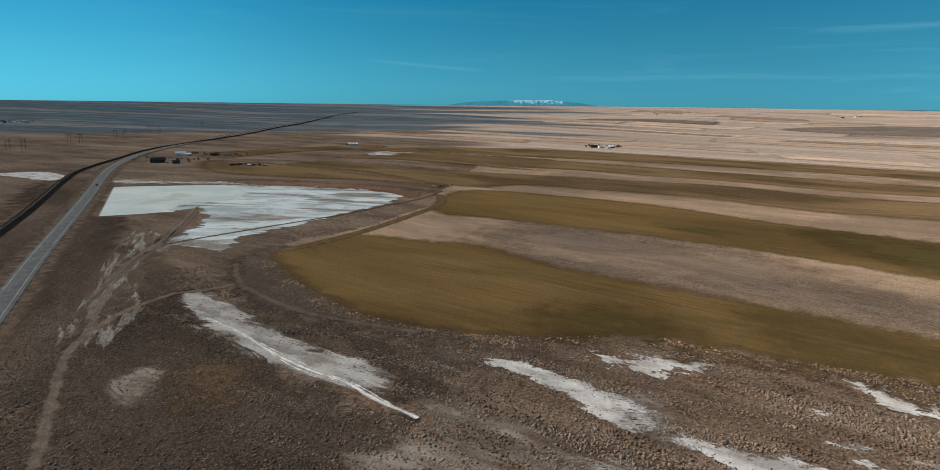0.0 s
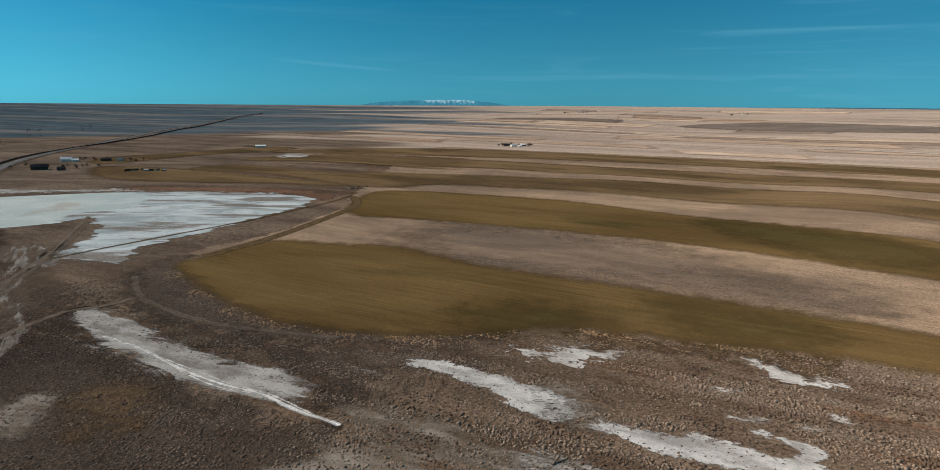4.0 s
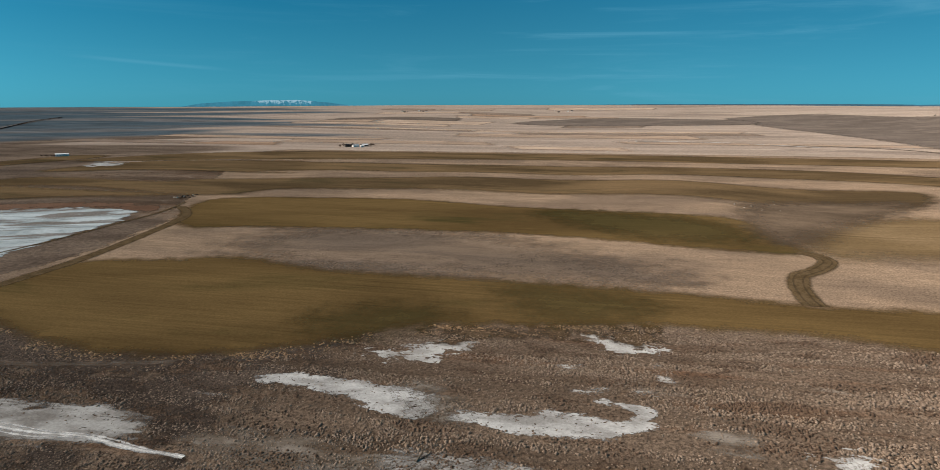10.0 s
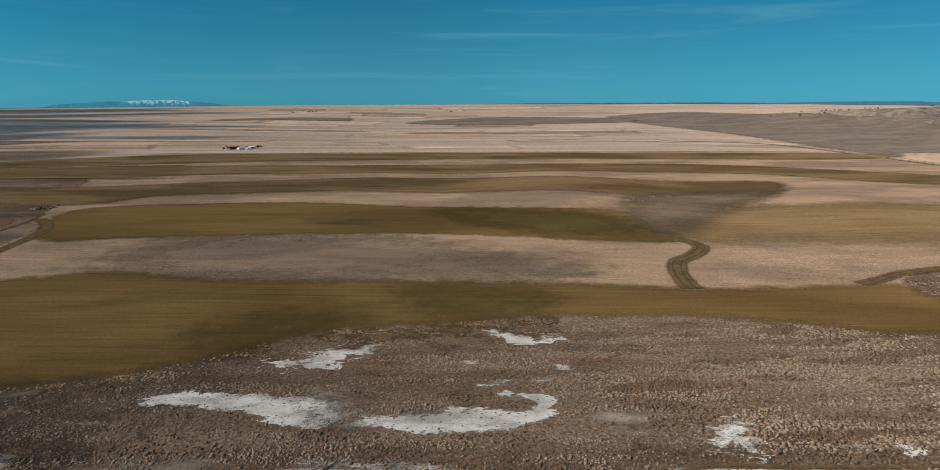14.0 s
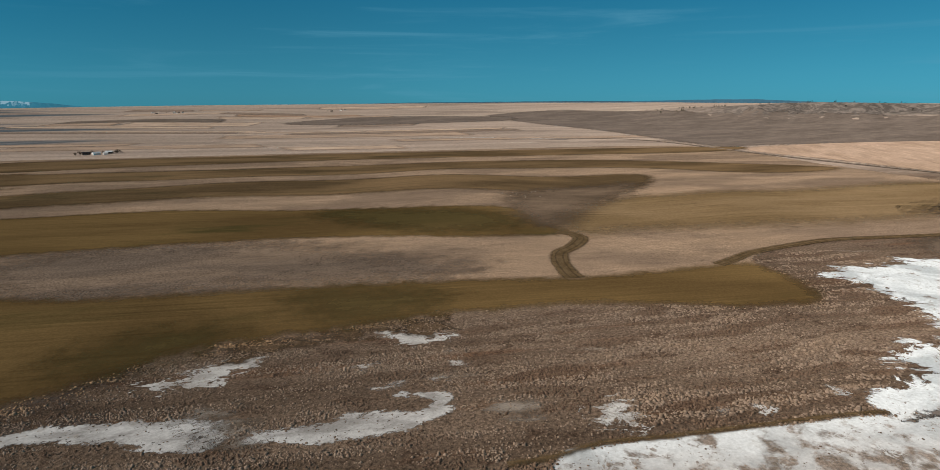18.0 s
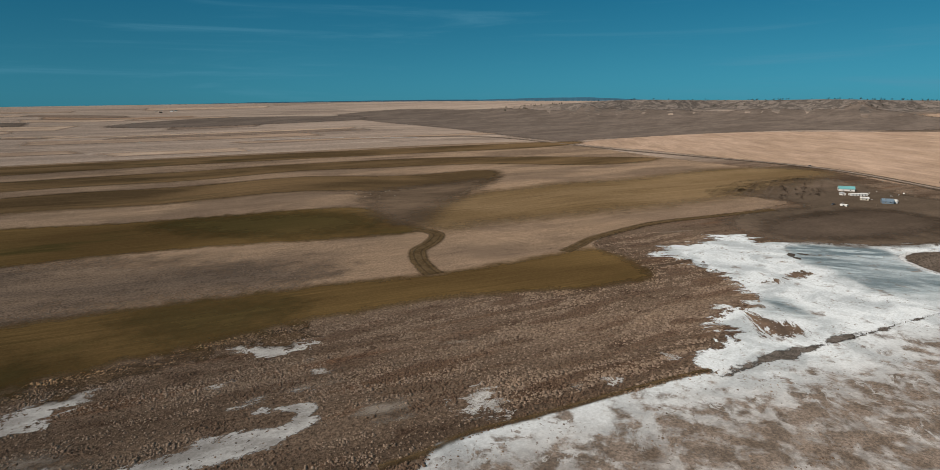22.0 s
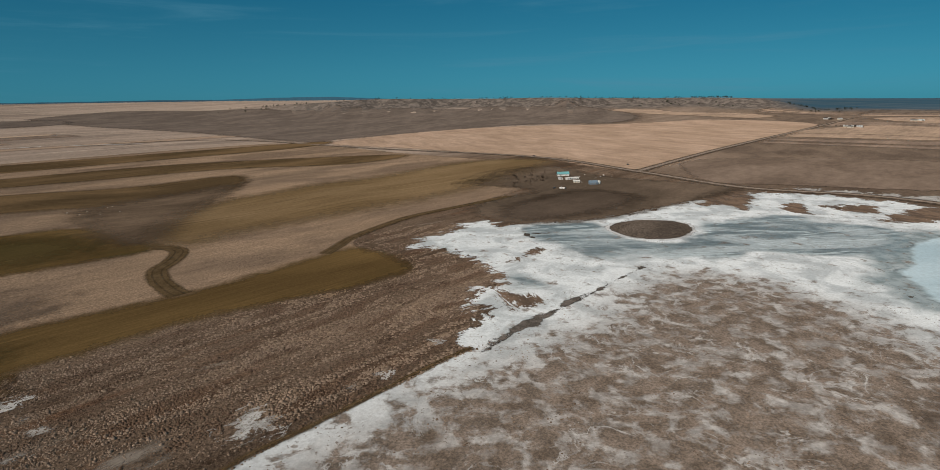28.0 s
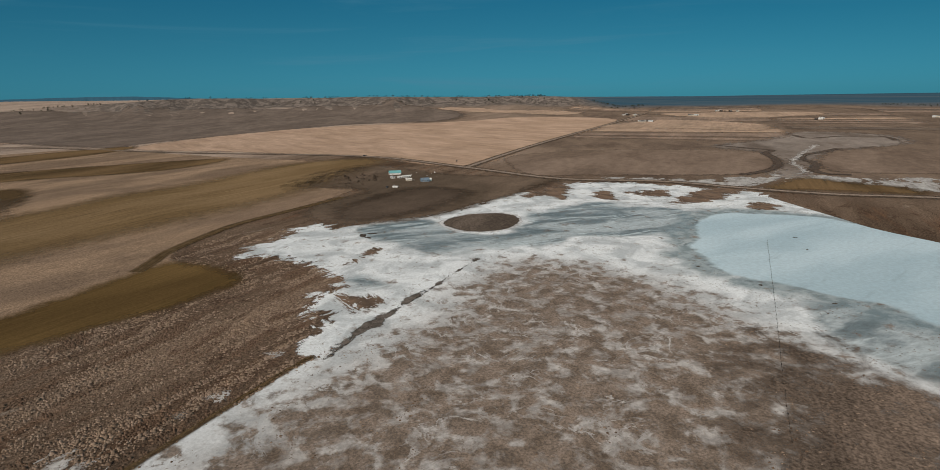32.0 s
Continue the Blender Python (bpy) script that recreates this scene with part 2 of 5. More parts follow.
def make_pan():
    """Salt pan: smooth pale sheet, white crust and dark mud streaks."""
    g = Graph("salt_pan", 0.75, 0.06)
    crust = g.mix(g.span(g.noise(34, 9, 0.7, g.stretched(10, 0.5, 1.0), 0.8), 0.36, 0.60), (0.26, 0.30, 0.31), (0.50, 0.545, 0.555))
    mud = g.grain((0.15, 0.115, 0.09), g.noise(2, 5, 0.7), 0.4)
    streak = g.noise(30, 9, 0.68, g.stretched(8, 0.22, 1.0), 0.8)
    still = g.span(g.calc("ADD", g.attr("ice"), g.calc("MULTIPLY_ADD", g.noise(20, 5, 0.6), 24, -12)), -4, 4)
    muddy = g.calc("MULTIPLY", g.span(streak, 0.51, 0.58, 0, 0.85), g.calc("SUBTRACT", 1.0, still))
    sheet_col = g.mix(g.span(g.noise(45, 4, 0.5, warp=0.6), 0.38, 0.62), (0.46, 0.505, 0.485), (0.38, 0.44, 0.435))
    sheet_col = g.mix(g.span(g.noise(70, 5, 0.6), 0.58, 0.68, 0, 0.6), sheet_col, (0.34, 0.30, 0.25))
    col = g.mix(still, g.mix(muddy, crust, mud), sheet_col)
    col = g.grain(col, g.noise(2.2, 5, 0.7), 0.10)
    rim = g.calc("MULTIPLY_ADD", g.noise(18, 9, 0.68, g.stretched(8, 0.35, 1.0), 0.6), 46, -23)
    rim = g.calc("MULTIPLY", rim, g.calc("SUBTRACT", 1.0, g.span(g.attr("ice"), -10, -2)))
    return g.done(col, g.span(g.calc("ADD", g.attr("edge"), rim), -1.2, 1.2))


def make_lake():
    """The salt lake: white crust, pale blue ice, grey wet ice, and softly mottled mud with scrub."""
    g = Graph("salt_lake", 0.75, 0.15)
    crust = g.mix(g.span(g.noise(24, 6, 0.6, warp=0.6), 0.36, 0.60), (0.44, 0.475, 0.495), (0.69, 0.725, 0.745))
    crust = g.mix(g.span(g.noise(7, 7, 0.68, g.stretched(70, 0.4, 1.0), 0.6), 0.57, 0.70, 0, 0.5), crust, (0.33, 0.35, 0.36))
    crust = g.grain(crust, g.noise(1.3, 6, 0.75), 0.13)
    wob = g.calc("MULTIPLY_ADD", g.noise(34, 6, 0.58, warp=0.5), 46, -23)
    rim_ice = g.calc("ADD", g.attr("ice"), g.calc("MULTIPLY", wob, 0.5))
    ice = g.mix(g.span(g.noise(42, 5, 0.55, g.stretched(70, 0.35, 1.0), 0.5), 0.36, 0.64), (0.385, 0.50, 0.555), (0.50, 0.615, 0.67))
    ice = g.mix(g.span(g.noise(9, 7, 0.66, g.stretched(60, 0.18, 1.0), 0.4), 0.58, 0.70, 0, 0.45), ice, (0.29, 0.37, 0.41))
    ice = g.grain(ice, g.noise(2.5, 5, 0.65), 0.08)
    icy = g.span(rim_ice, -1.5, 3.0)
    # a wet grey fringe round the ice, and the streaked wet crust
    grey = g.mix(g.span(g.noise(30, 8, 0.62, g.stretched(80, 0.4, 1.0), 1.0), 0.38, 0.60), (0.105, 0.140, 0.150), (0.38, 0.43, 0.445))
    grey = g.mix(g.span(g.noise(16, 7, 0.64, g.stretched(75, 0.22, 1.0), 1.2), 0.54, 0.62, 0, 0.7), grey, (0.50, 0.57, 0.59))
    wet = g.span(g.calc("ADD", g.attr("grey"), wob), -5, 8, 0, 0.92)
    fringe = g.span(g.calc("ADD", rim_ice, g.calc("MULTIPLY", wob, 0.6)), -26, -8, 0, 0.95)
    fringe = g.calc("MULTIPLY", fringe, g.span(g.noise(22, 5, 0.6, g.stretched(60, 0.3, 1.0)), 0.26, 0.44))
    grey = g.grain(grey, g.noise(3.0, 7, 0.72, g.stretched(80, 0.5, 1.0)), 0.22)
    col = g.mix(fringe, g.mix(wet, crust, grey), g.mix(g.span(g.noise(8, 6, 0.6), 0.4, 0.6), (0.17, 0.22, 0.235), (0.29, 0.345, 0.365)))
    col = g.mix(icy, col, ice)
    lip = g.calc("ABSOLUTE", g.calc("ADD", rim_ice, 2.0))
    col = g.mix(g.calc("MULTIPLY", g.span(lip, 0.3, 2.0, 0.75, 0.0), g.span(g.noise(20, 4, 0.6), 0.50, 0.60)), col, (0.12, 0.15, 0.165))
    mud = g.mix(g.span(g.noise(9, 6, 0.65), 0.38, 0.62), (0.115, 0.084, 0.060), (0.218, 0.168, 0.132))
    mud = g.grain(mud, g.noise(1.0, 5, 0.72), 0.45)
    deep = g.span(g.calc("ADD", g.attr("mottle"), g.calc("MULTIPLY", wob, 0.7)), -32, 22)
    blot = g.calc("MULTIPLY_ADD", g.noise(10, 8, 0.64, None, 0.35), 5.2, -2.84)
    veins = g.calc("MULTIPLY_ADD", g.noise(5, 7, 0.66, None, 0.9), 1.5, -0.75)
    web = g.calc("ABSOLUTE", g.calc("SUBTRACT", g.noise(18, 6, 0.6, None, 0.8), 0.5))
    web = g.calc("MULTIPLY", g.span(web, 0.0, 0.03, -0.8, 0.0), g.span(g.noise(40, 3, 0.5), 0.44, 0.60))
    bare = g.span(g.calc("ADD", g.calc("ADD", g.calc("ADD", deep, blot), veins), web), 0.0, 0.95)
    film = g.mix(g.span(g.noise(13, 7, 0.65, None, 0.8), 0.38, 0.62), (0.245, 0.218, 0.198), (0.42, 0.397, 0.378))
    dry = g.calc("MULTIPLY_ADD", icy, -1.0, 1.0)
    col = g.mix(g.calc("MULTIPLY", g.calc("MULTIPLY", deep, 0.92), dry), col, g.grain(film, g.noise(3, 6, 0.7), 0.25))
    bare = g.calc("MULTIPLY", bare, dry)
    col = g.mix(g.calc("MULTIPLY", bare, 0.92), col, mud)
    speck = g.span(g.noise(1.7, 4, 0.6), 0.60, 0.65, 0, 0.8)
    col = g.mix(g.calc("MULTIPLY", g.calc("MULTIPLY", speck, g.span(g.noise(18, 4, 0.5), 0.45, 0.6)), dry), col, (0.16, 0.125, 0.10))
    rim = g.calc("MULTIPLY_ADD", g.noise(18, 10, 0.72, g.stretched(60, 0.4, 1.0), 0.9), 88, -44)
    rim = g.calc("MULTIPLY", rim, g.span(g.attr("shore"), 6, 40, 0.03, 1.0))
    edge = g.span(g.calc("ADD", g.attr("edge"), rim), -0.8, 0.8)
    g.relief(g.calc("ADD", g.noise(1.0, 4, 0.7), g.calc("MULTIPLY", bare, g.noise(2.0, 3))), 0.16, 0.7)
    return g.done(col, edge, g.span(g.calc("MAXIMUM", icy, wet), 0, 1, 0.8, 0.42))


def make_track(name, a, b, soft=0.6, ragged=1.2, fade=0.95, size=5.0, bias=0.0):
    g = Graph(name, 0.95, 0.0)
    col = g.mix(g.span(g.noise(6, 6, 0.65), 0.38, 0.62), a, b)
    col = g.grain(col, g.noise(0.7, 4, 0.7), 0.25)
    n = g.calc("MULTIPLY_ADD", g.noise(size, 6, 0.65), 2 * ragged, -ragged - bias)
    g.relief(g.noise(0.6, 4, 0.7), 0.08, 0.7)
    return g.done(col, g.span(g.calc("ADD", g.attr("edge"), n), -soft, soft, 0, fade))


def plain(name, col, rough=0.7, metal=0.0, size=0.6, amount=0.15, bump=0.01):
    """Paint, metal or timber with grain and dirt of its own."""
    g = Graph(name, rough, 0.35 if rough < 0.8 else 0.0)
    g.bsdf.inputs["Metallic"].default_value = metal
    c = g.grain(g.grain((*col,), g.noise(size, 5, 0.65), amount * 0.6), g.noise(size * 8, 4, 0.6), amount * 0.6)
    g.relief(g.noise(size * 0.5, 3, 0.6), bump, 0.5)
    return g.done(c)


M_GROUND = make_ground()
M_CROP = make_crop("winter_crop", (0.094, 0.060, 0.025), (0.148, 0.096, 0.040), (0.056, 0.047, 0.018), mottled=0.85, soft=8, ragged=5)
M_CROP_FAR = make_crop("winter_crop_far", (0.086, 0.058, 0.031), (0.165, 0.109, 0.058), (0.055, 0.045, 0.023), size=4.0, mottled=0.7, soft=14, ragged=6)
M_FALLOW = make_crop("golden_fallow", (0.162, 0.109, 0.056), (0.218, 0.150, 0.083), (0.13, 0.092, 0.042), size=4.0, mottled=0.6, soft=30, ragged=12)
M_YARD = make_crop("dark_pasture", (0.098, 0.074, 0.055), (0.150, 0.112, 0.084), (0.080, 0.064, 0.046), size=4.0, soft=12, ragged=9, drilled=False)
M_DAMP = make_crop("damp_pasture", (0.064, 0.048, 0.036), (0.098, 0.074, 0.057), (0.055, 0.044, 0.031), size=4.0, soft=16, ragged=10, drilled=False)
M_GULLY = make_crop("gully_brush", (0.098, 0.070, 0.048), (0.165, 0.118, 0.082), (0.070, 0.052, 0.038), size=3.0, soft=26, ragged=14, drilled=False)
M_RANGE = make_crop("dark_range", (0.135, 0.108, 0.091), (0.175, 0.140, 0.118), (0.115, 0.093, 0.078), size=5, soft=25, ragged=30, turn=10, drilled=False)
M_STUBBLE = make_stubble("stubble", (0.292, 0.207, 0.142), (0.195, 0.140, 0.100), grit=0.36)
M_STUBBLE_DARK = make_stubble("trampled_stubble", (0.205, 0.149, 0.108), (0.142, 0.107, 0.082), soft=40, ragged=30, grit=0.45)
M_BAR = make_salt("mud_bar", ragged=26, soft=0.8, size=13, bias=2.0, stretch=0.4, warp=0.8, turn=-25, low=(0.105, 0.076, 0.058), high=(0.20, 0.138, 0.098))
M_LOBE = make_crop("brown_range", (0.155, 0.115, 0.089), (0.215, 0.162, 0.127), (0.12, 0.092, 0.072), size=2.5, soft=6, ragged=8, drilled=False)
M_VALE = make_crop("grey_vale", (0.145, 0.118, 0.100), (0.25, 0.215, 0.190), (0.11, 0.09, 0.078), size=8, soft=12, ragged=30, drilled=False)
M_BROKEN = make_salt("broken_salt", ragged=22, soft=0.5, size=5, bias=-0.5, stretch=0.6, warp=0.8, low=(0.33, 0.31, 0.29), high=(0.55, 0.535, 0.515))
M_WHEAT = make_stubble("pale_wheat", (0.44, 0.315, 0.235), (0.36, 0.255, 0.185), turn=-25, soft=10, ragged=10, rows=5, grit=0.12)
M_FAR = [make_stubble("far_field", a, b, soft=20, ragged=9, rows=9, grit=0.14) for a, b in (
    ((0.50, 0.375, 0.285), (0.40, 0.295, 0.22)), ((0.40, 0.29, 0.215), (0.32, 0.235, 0.175)), ((0.27, 0.20, 0.155), (0.21, 0.158, 0.125)),
    ((0.165, 0.130, 0.105), (0.125, 0.10, 0.083)), ((0.36, 0.245, 0.17), (0.30, 0.20, 0.14)))]
M_SALT = make_salt("salt_crust")
M_PAN = make_pan()
M_SALT_THIN = make_salt("thin_salt", ragged=32, soft=2, thin=3, size=11, fade=0.85, cap=5, bias=-1, low=(0.25, 0.225, 0.20), high=(0.46, 0.435, 0.405))
M_SALT_FAR = make_salt("far_salt", ragged=60, soft=1.5, size=22, fade=0.85, cap=8, bias=2)
M_SALT_SPARSE = make_salt("sparse_salt", ragged=26, soft=0.8, thin=1.2, size=6.0, fade=0.55, turn=-115, stretch=0.16, cap=3, bias=3.8, warp=0.5, low=(0.22, 0.190, 0.165), high=(0.40, 0.368, 0.332))
M_LAKE = make_lake()
M_TRACK = make_track("dirt_track", (0.17, 0.130, 0.10), (0.25, 0.195, 0.155), ragged=3.5, fade=0.6)
M_WTRACK = make_track("salt_track", (0.50, 0.48, 0.46), (0.70, 0.69, 0.67), ragged=1.1, soft=0.5, size=5)
M_DARKTRACK = make_track("dark_track", (0.085, 0.058, 0.030), (0.125, 0.086, 0.048), soft=1.5, ragged=2.0)
M_GRAVEL = make_track("gravel", (0.20, 0.160, 0.130), (0.29, 0.235, 0.195), soft=1.0, ragged=0.8)
M_ASPHALT = make_track("worn_asphalt", (0.105, 0.110, 0.114), (0.150, 0.154, 0.157), soft=0.15, ragged=0.15)
M_MARGIN = make_crop("field_margin", (0.075, 0.057, 0.046), (0.120, 0.090, 0.072), (0.068, 0.053, 0.042), size=2.0, soft=7, ragged=10, brushy=True, drilled=False)
M_CREEK = make_track("wet_mud", (0.085, 0.075, 0.066), (0.15, 0.13, 0.115), soft=0.8, ragged=9.0, size=22, bias=0.3)
M_ISLE = make_stubble("islet_mud", (0.122, 0.098, 0.080), (0.076, 0.061, 0.050), soft=0.8, ragged=2.0)
M_RIMSALT = make_salt("rim_salt", ragged=5, soft=0.5, size=5, low=(0.4, 0.4, 0.4), high=(0.64, 0.65, 0.66))
M_DARKBRUSH = make_crop("dark_brush", (0.056, 0.042, 0.034), (0.108, 0.081, 0.064), (0.075, 0.056, 0.044), size=1.4, soft=10, ragged=24, brushy=True, drilled=False)
M_GRASS = make_crop("rank_grass", (0.080, 0.055, 0.035), (0.128, 0.086, 0.053), (0.088, 0.058, 0.036), size=1.6, brushy=True, soft=7, ragged=16, drilled=False)
M_GREEN = make_crop("green_flush", (0.066, 0.050, 0.020), (0.100, 0.070, 0.029), (0.054, 0.046, 0.018), size=2.0, soft=26, ragged=14)
M_BALLAST = plain("dark_ballast", (0.022, 0.019, 0.018), 0.95, size=1.2, amount=0.3, bump=0.05)


# ---- the land ----
RIM_AZ = [-180, -60, -38, -20, 0, 20, 38, 50, 62, 72, 82, 95, 112, 120, 137, 180]
RIM_EL = [-0.45, -0.5, -0.5, -0.4, -0.25, 0.0, 0.1, 0.14, 0.1, 0.0, -0.05, -0.2, -0.5, -0.6, -0.6, -0.45]

def ease(v, a, b):
    s = np.clip((v - a) / (b - a), 0, 1)
    return s * s * (3 - 2 * s)


def height(x, y):
    """The land's height: flat by the lake, rolling under the strips, climbing to the far rim and the scarp."""
    x, y = np.asarray(x, float), np.asarray(y, float)
    r, az = np.hypot(x, y), np.degrees(np.arctan2(x, y))
    rim = EYE + 4600 * np.tan(np.radians(np.interp(az, RIM_AZ, RIM_EL)))
    z = rim * np.clip((r - 1900) / 2700, 0, 1) ** 1.35
    roll = 4.2 * np.sin(x / 88 + 0.9 * np.sin(y / 150)) * np.sin(y / 120 + 0.6) + 1.8 * np.sin(x / 57 - y / 71)
    roll = roll * ease(r, 330, 700) * (1 - ease(r, 650, 1150)) * ease(az, 2, 14) * (1 - ease(az, 66, 78))
    far = 7 * np.sin(x / 260 + 1.1 * np.sin(y / 330)) * np.sin(y / 290) * ease(r, 1800, 2600) * (1 - ease(r, 3600, 4300))
    crest = 3350 + 110 * np.sin(az / 3.1) + 60 * np.sin(az / 1.17 + 1) + 25 * np.sin(az * 2.3)
    wide = ease(az, 58, 74) * (1 - ease(az, 108, 114))
    top = EYE + r * np.tan(np.radians(np.interp(az, RIM_AZ, RIM_EL) + 0.02 + 0.05 * np.sin(az / 2.3)))
    scarp = (0.35 * ease(r, crest - 600, crest - 120) + 0.65 * ease(r, crest - 190, crest)) * wide
    z = z + roll + far * (1 - wide)
    gully = 1 + (0.05 * np.sin(az * 4.1 + 2 * np.sin(az * 1.7)) + 0.04 * np.sin(az * 9.7 + 3 * np.sin(az * 2.9))) * (1 - ease(r, crest - 60, crest))
    return z * (1 - scarp) + np.maximum(top * gully, z) * scarp


def sheet(name, verts, faces, mat, attrs=None, label="", category="", kind="", group=""):
    """One mesh from arrays, smooth, with float attributes on its points."""
    me = bpy.data.meshes.new(name)
    me.from_pydata(verts if isinstance(verts, list) else verts.tolist(), [], faces if isinstance(faces, list) else faces.tolist())
    me.polygons.foreach_set("use_smooth", [True] * len(me.polygons))
    for key, values in (attrs or {}).items():
        me.attributes.new(key, "FLOAT", "POINT").data.foreach_set("value", np.asarray(values, dtype=np.float32))
    me.materials.append(mat)
    return tagged(new(name, me), label, category, group, kind)


def build_ground():
    az = np.arange(-180, 180, 0.5)
    rr = np.concatenate([[0.5, 20, 45], np.geomspace(70, 4650, 330)])
    a, r = np.meshgrid(np.radians(az), rr)
    x, y = r * np.sin(a), r * np.cos(a)
    z = height(x, y)
    deg = np.degrees(a)
    n, k = len(az), len(rr)
    i, j = np.meshgrid(np.arange(n), np.arange(k - 1))
    p, q = j * n + i, j * n + (i + 1) % n
    faces = np.stack([p, q, q + n, p + n], -1).reshape(-1, 4)[:, ::-1].tolist() + [list(range(n))[::-1]]
    wob = 60 * np.sin(x / 210 + np.sin(y / 170)) + 40 * np.sin(y / 90 - x / 130)
    side = deg + 7 * np.sin(r / 120 + 1.5 * np.sin(r / 310)) + 5 * np.sin(r / 47) * ease(r, 1500, 2500)
    tan = ease(r + wob, 900, 1250) * ease(side, -9, -4) * (1 - ease(deg, 88, 100)) + ease(r + wob, 700, 900) * ease(deg, 95, 105) * 0.6
    warm = ease(-side, 2, 8) * ease(r + wob, 330, 430) + ease(deg, 100, 108) * ease(r, 560, 700) * 0.8
    # blue and south mark where the haze tint enters the ground colour
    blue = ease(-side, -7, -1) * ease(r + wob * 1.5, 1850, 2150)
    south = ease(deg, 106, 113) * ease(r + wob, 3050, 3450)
    wide = ease(deg, 60, 70) * (1 - ease(deg, 108, 114))
    crest = 3350 + 110 * np.sin(deg / 3.1) + 60 * np.sin(deg / 1.17 + 1) + 25 * np.sin(deg * 2.3)
    rock = wide * ease(r, crest - 420, crest - 240) * (1 - ease(r, crest + 80, crest + 200))
    flat = lambda v: np.clip(v, 0, 1).ravel()
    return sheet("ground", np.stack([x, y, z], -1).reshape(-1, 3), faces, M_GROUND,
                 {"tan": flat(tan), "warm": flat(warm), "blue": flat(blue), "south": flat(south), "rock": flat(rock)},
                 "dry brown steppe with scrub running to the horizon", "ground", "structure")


def curve(points, closed=False, step=None, per=8):
    """A smooth line (Catmull-Rom) through the points."""
    p = np.asarray(points, float)
    n = len(p)
    out = []
    for k in range(n if closed else n - 1):
        i = [(k + d) % n for d in (-1, 0, 1, 2)] if closed else [min(max(k + d, 0), n - 1) for d in (-1, 0, 1, 2)]
        a, b, c, d = (p[m] for m in i)
        for t in np.arange(per) / per:
            out.append(0.5 * (2 * b + (c - a) * t + (2 * a - 5 * b + 4 * c - d) * t * t + (3 * b - a - 3 * c + d) * t ** 3))
    if not closed:
        out.append(p[-1])
    return np.asarray(out)


def inside(px, py, line):
    """Signed distance from the closed line, positive within."""
    best, odd = np.full(px.shape, 1e18), np.zeros(px.shape, bool)
    for (ax, ay), (bx, by) in zip(line, np.roll(line, -1, 0)):
        dx, dy = bx - ax, by - ay
        t = np.clip(((px - ax) * dx + (py - ay) * dy) / (dx * dx + dy * dy + 1e-9), 0, 1)
        best = np.minimum(best, (px - ax - t * dx) ** 2 + (py - ay - t * dy) ** 2)
        if ay != by:
            odd ^= ((ay > py) != (by > py)) & (px < dx * (py - ay) / dy + ax)
    return np.where(odd, 1, -1) * np.sqrt(best)


def to_line(px, py, line):
    """Distance from the open line."""
    best = np.full(px.shape, 1e18)
    for (ax, ay), (bx, by) in zip(line[:-1], line[1:]):
        dx, dy = bx - ax, by - ay
        t = np.clip(((px - ax) * dx + (py - ay) * dy) / (dx * dx + dy * dy + 1e-9), 0, 1)
        best = np.minimum(best, (px - ax - t * dx) ** 2 + (py - ay - t * dy) ** 2)
    return np.sqrt(best)


def patch(name, points, mat, label, category, lift=0.1, margin=8.0, most=9000, more=None, smooth=True, kind="", group="", per=6):
    """A piece of land laid on the ground: its outline's edge distance goes to the material."""
    line = curve(points, True, per=per) if smooth else np.asarray(points, float)
    lo, hi = line.min(0) - margin, line.max(0) + margin
    cell = max(1.6, math.sqrt((hi[0] - lo[0]) * (hi[1] - lo[1]) / most))
    nx, ny = (np.ceil((hi - lo) / cell)).astype(int) + 1
    gx, gy = np.meshgrid(lo[0] + cell * np.arange(nx), lo[1] + cell * np.arange(ny))
    edge = inside(gx, gy, line)
    keep = edge > -margin - cell
    cellmask = keep[:-1, :-1] & keep[1:, :-1] & keep[:-1, 1:] & keep[1:, 1:]
    j, i = np.nonzero(cellmask)
    p = j * nx + i
    quads = np.stack([p, p + 1, p + nx + 1, p + nx], -1)
    used, quads = np.unique(quads, return_inverse=True)
    quads = quads.reshape(-1, 4)
    x, y = gx.ravel()[used], gy.ravel()[used]
    z = height(x, y) + lift + 0.00025 * np.hypot(x, y)
    attrs = {"edge": edge.ravel()[used]}
    for key, pts in (more or {}).items():
        attrs[key] = pts(x, y) if callable(pts) else inside(x, y, curve(pts, True, per=5))
    return sheet(name, np.stack([x, y, z], -1), quads, mat, attrs, label, category, kind, group)


def band(name, points, width, mat, label, category, lift=0.1, margin=2.0, crown=0.0, per=10, across=8, kind="", group=""):
    """A ribbon along a line: road, track or ditch, with its edge distance."""
    line = curve(points, per=per)
    way = np.gradient(line, axis=0)
    way /= np.linalg.norm(way, axis=1)[:, None]
    side = np.stack([way[:, 1], -way[:, 0]], 1)
    off = np.linspace(-width / 2 - margin, width / 2 + margin, across + 1)
    x = line[:, :1] + side[:, :1] * off
    y = line[:, 1:] + side[:, 1:] * off
    edge = np.broadcast_to(width / 2 - np.abs(off), x.shape)
    z = height(x, y) + lift + 0.00025 * np.hypot(x, y) + crown * np.clip(edge / (width / 2), 0, 1) ** 0.5
    n, m = x.shape
    i, j = np.meshgrid(np.arange(m - 1), np.arange(n - 1))
    p = j * m + i
    quads = np.stack([p, p + 1, p + m + 1, p + m], -1).reshape(-1, 4)[:, ::-1]
    return sheet(name, np.stack([x, y, z], -1).reshape(-1, 3), quads, mat, {"edge": edge.ravel()}, label, category, kind, group)


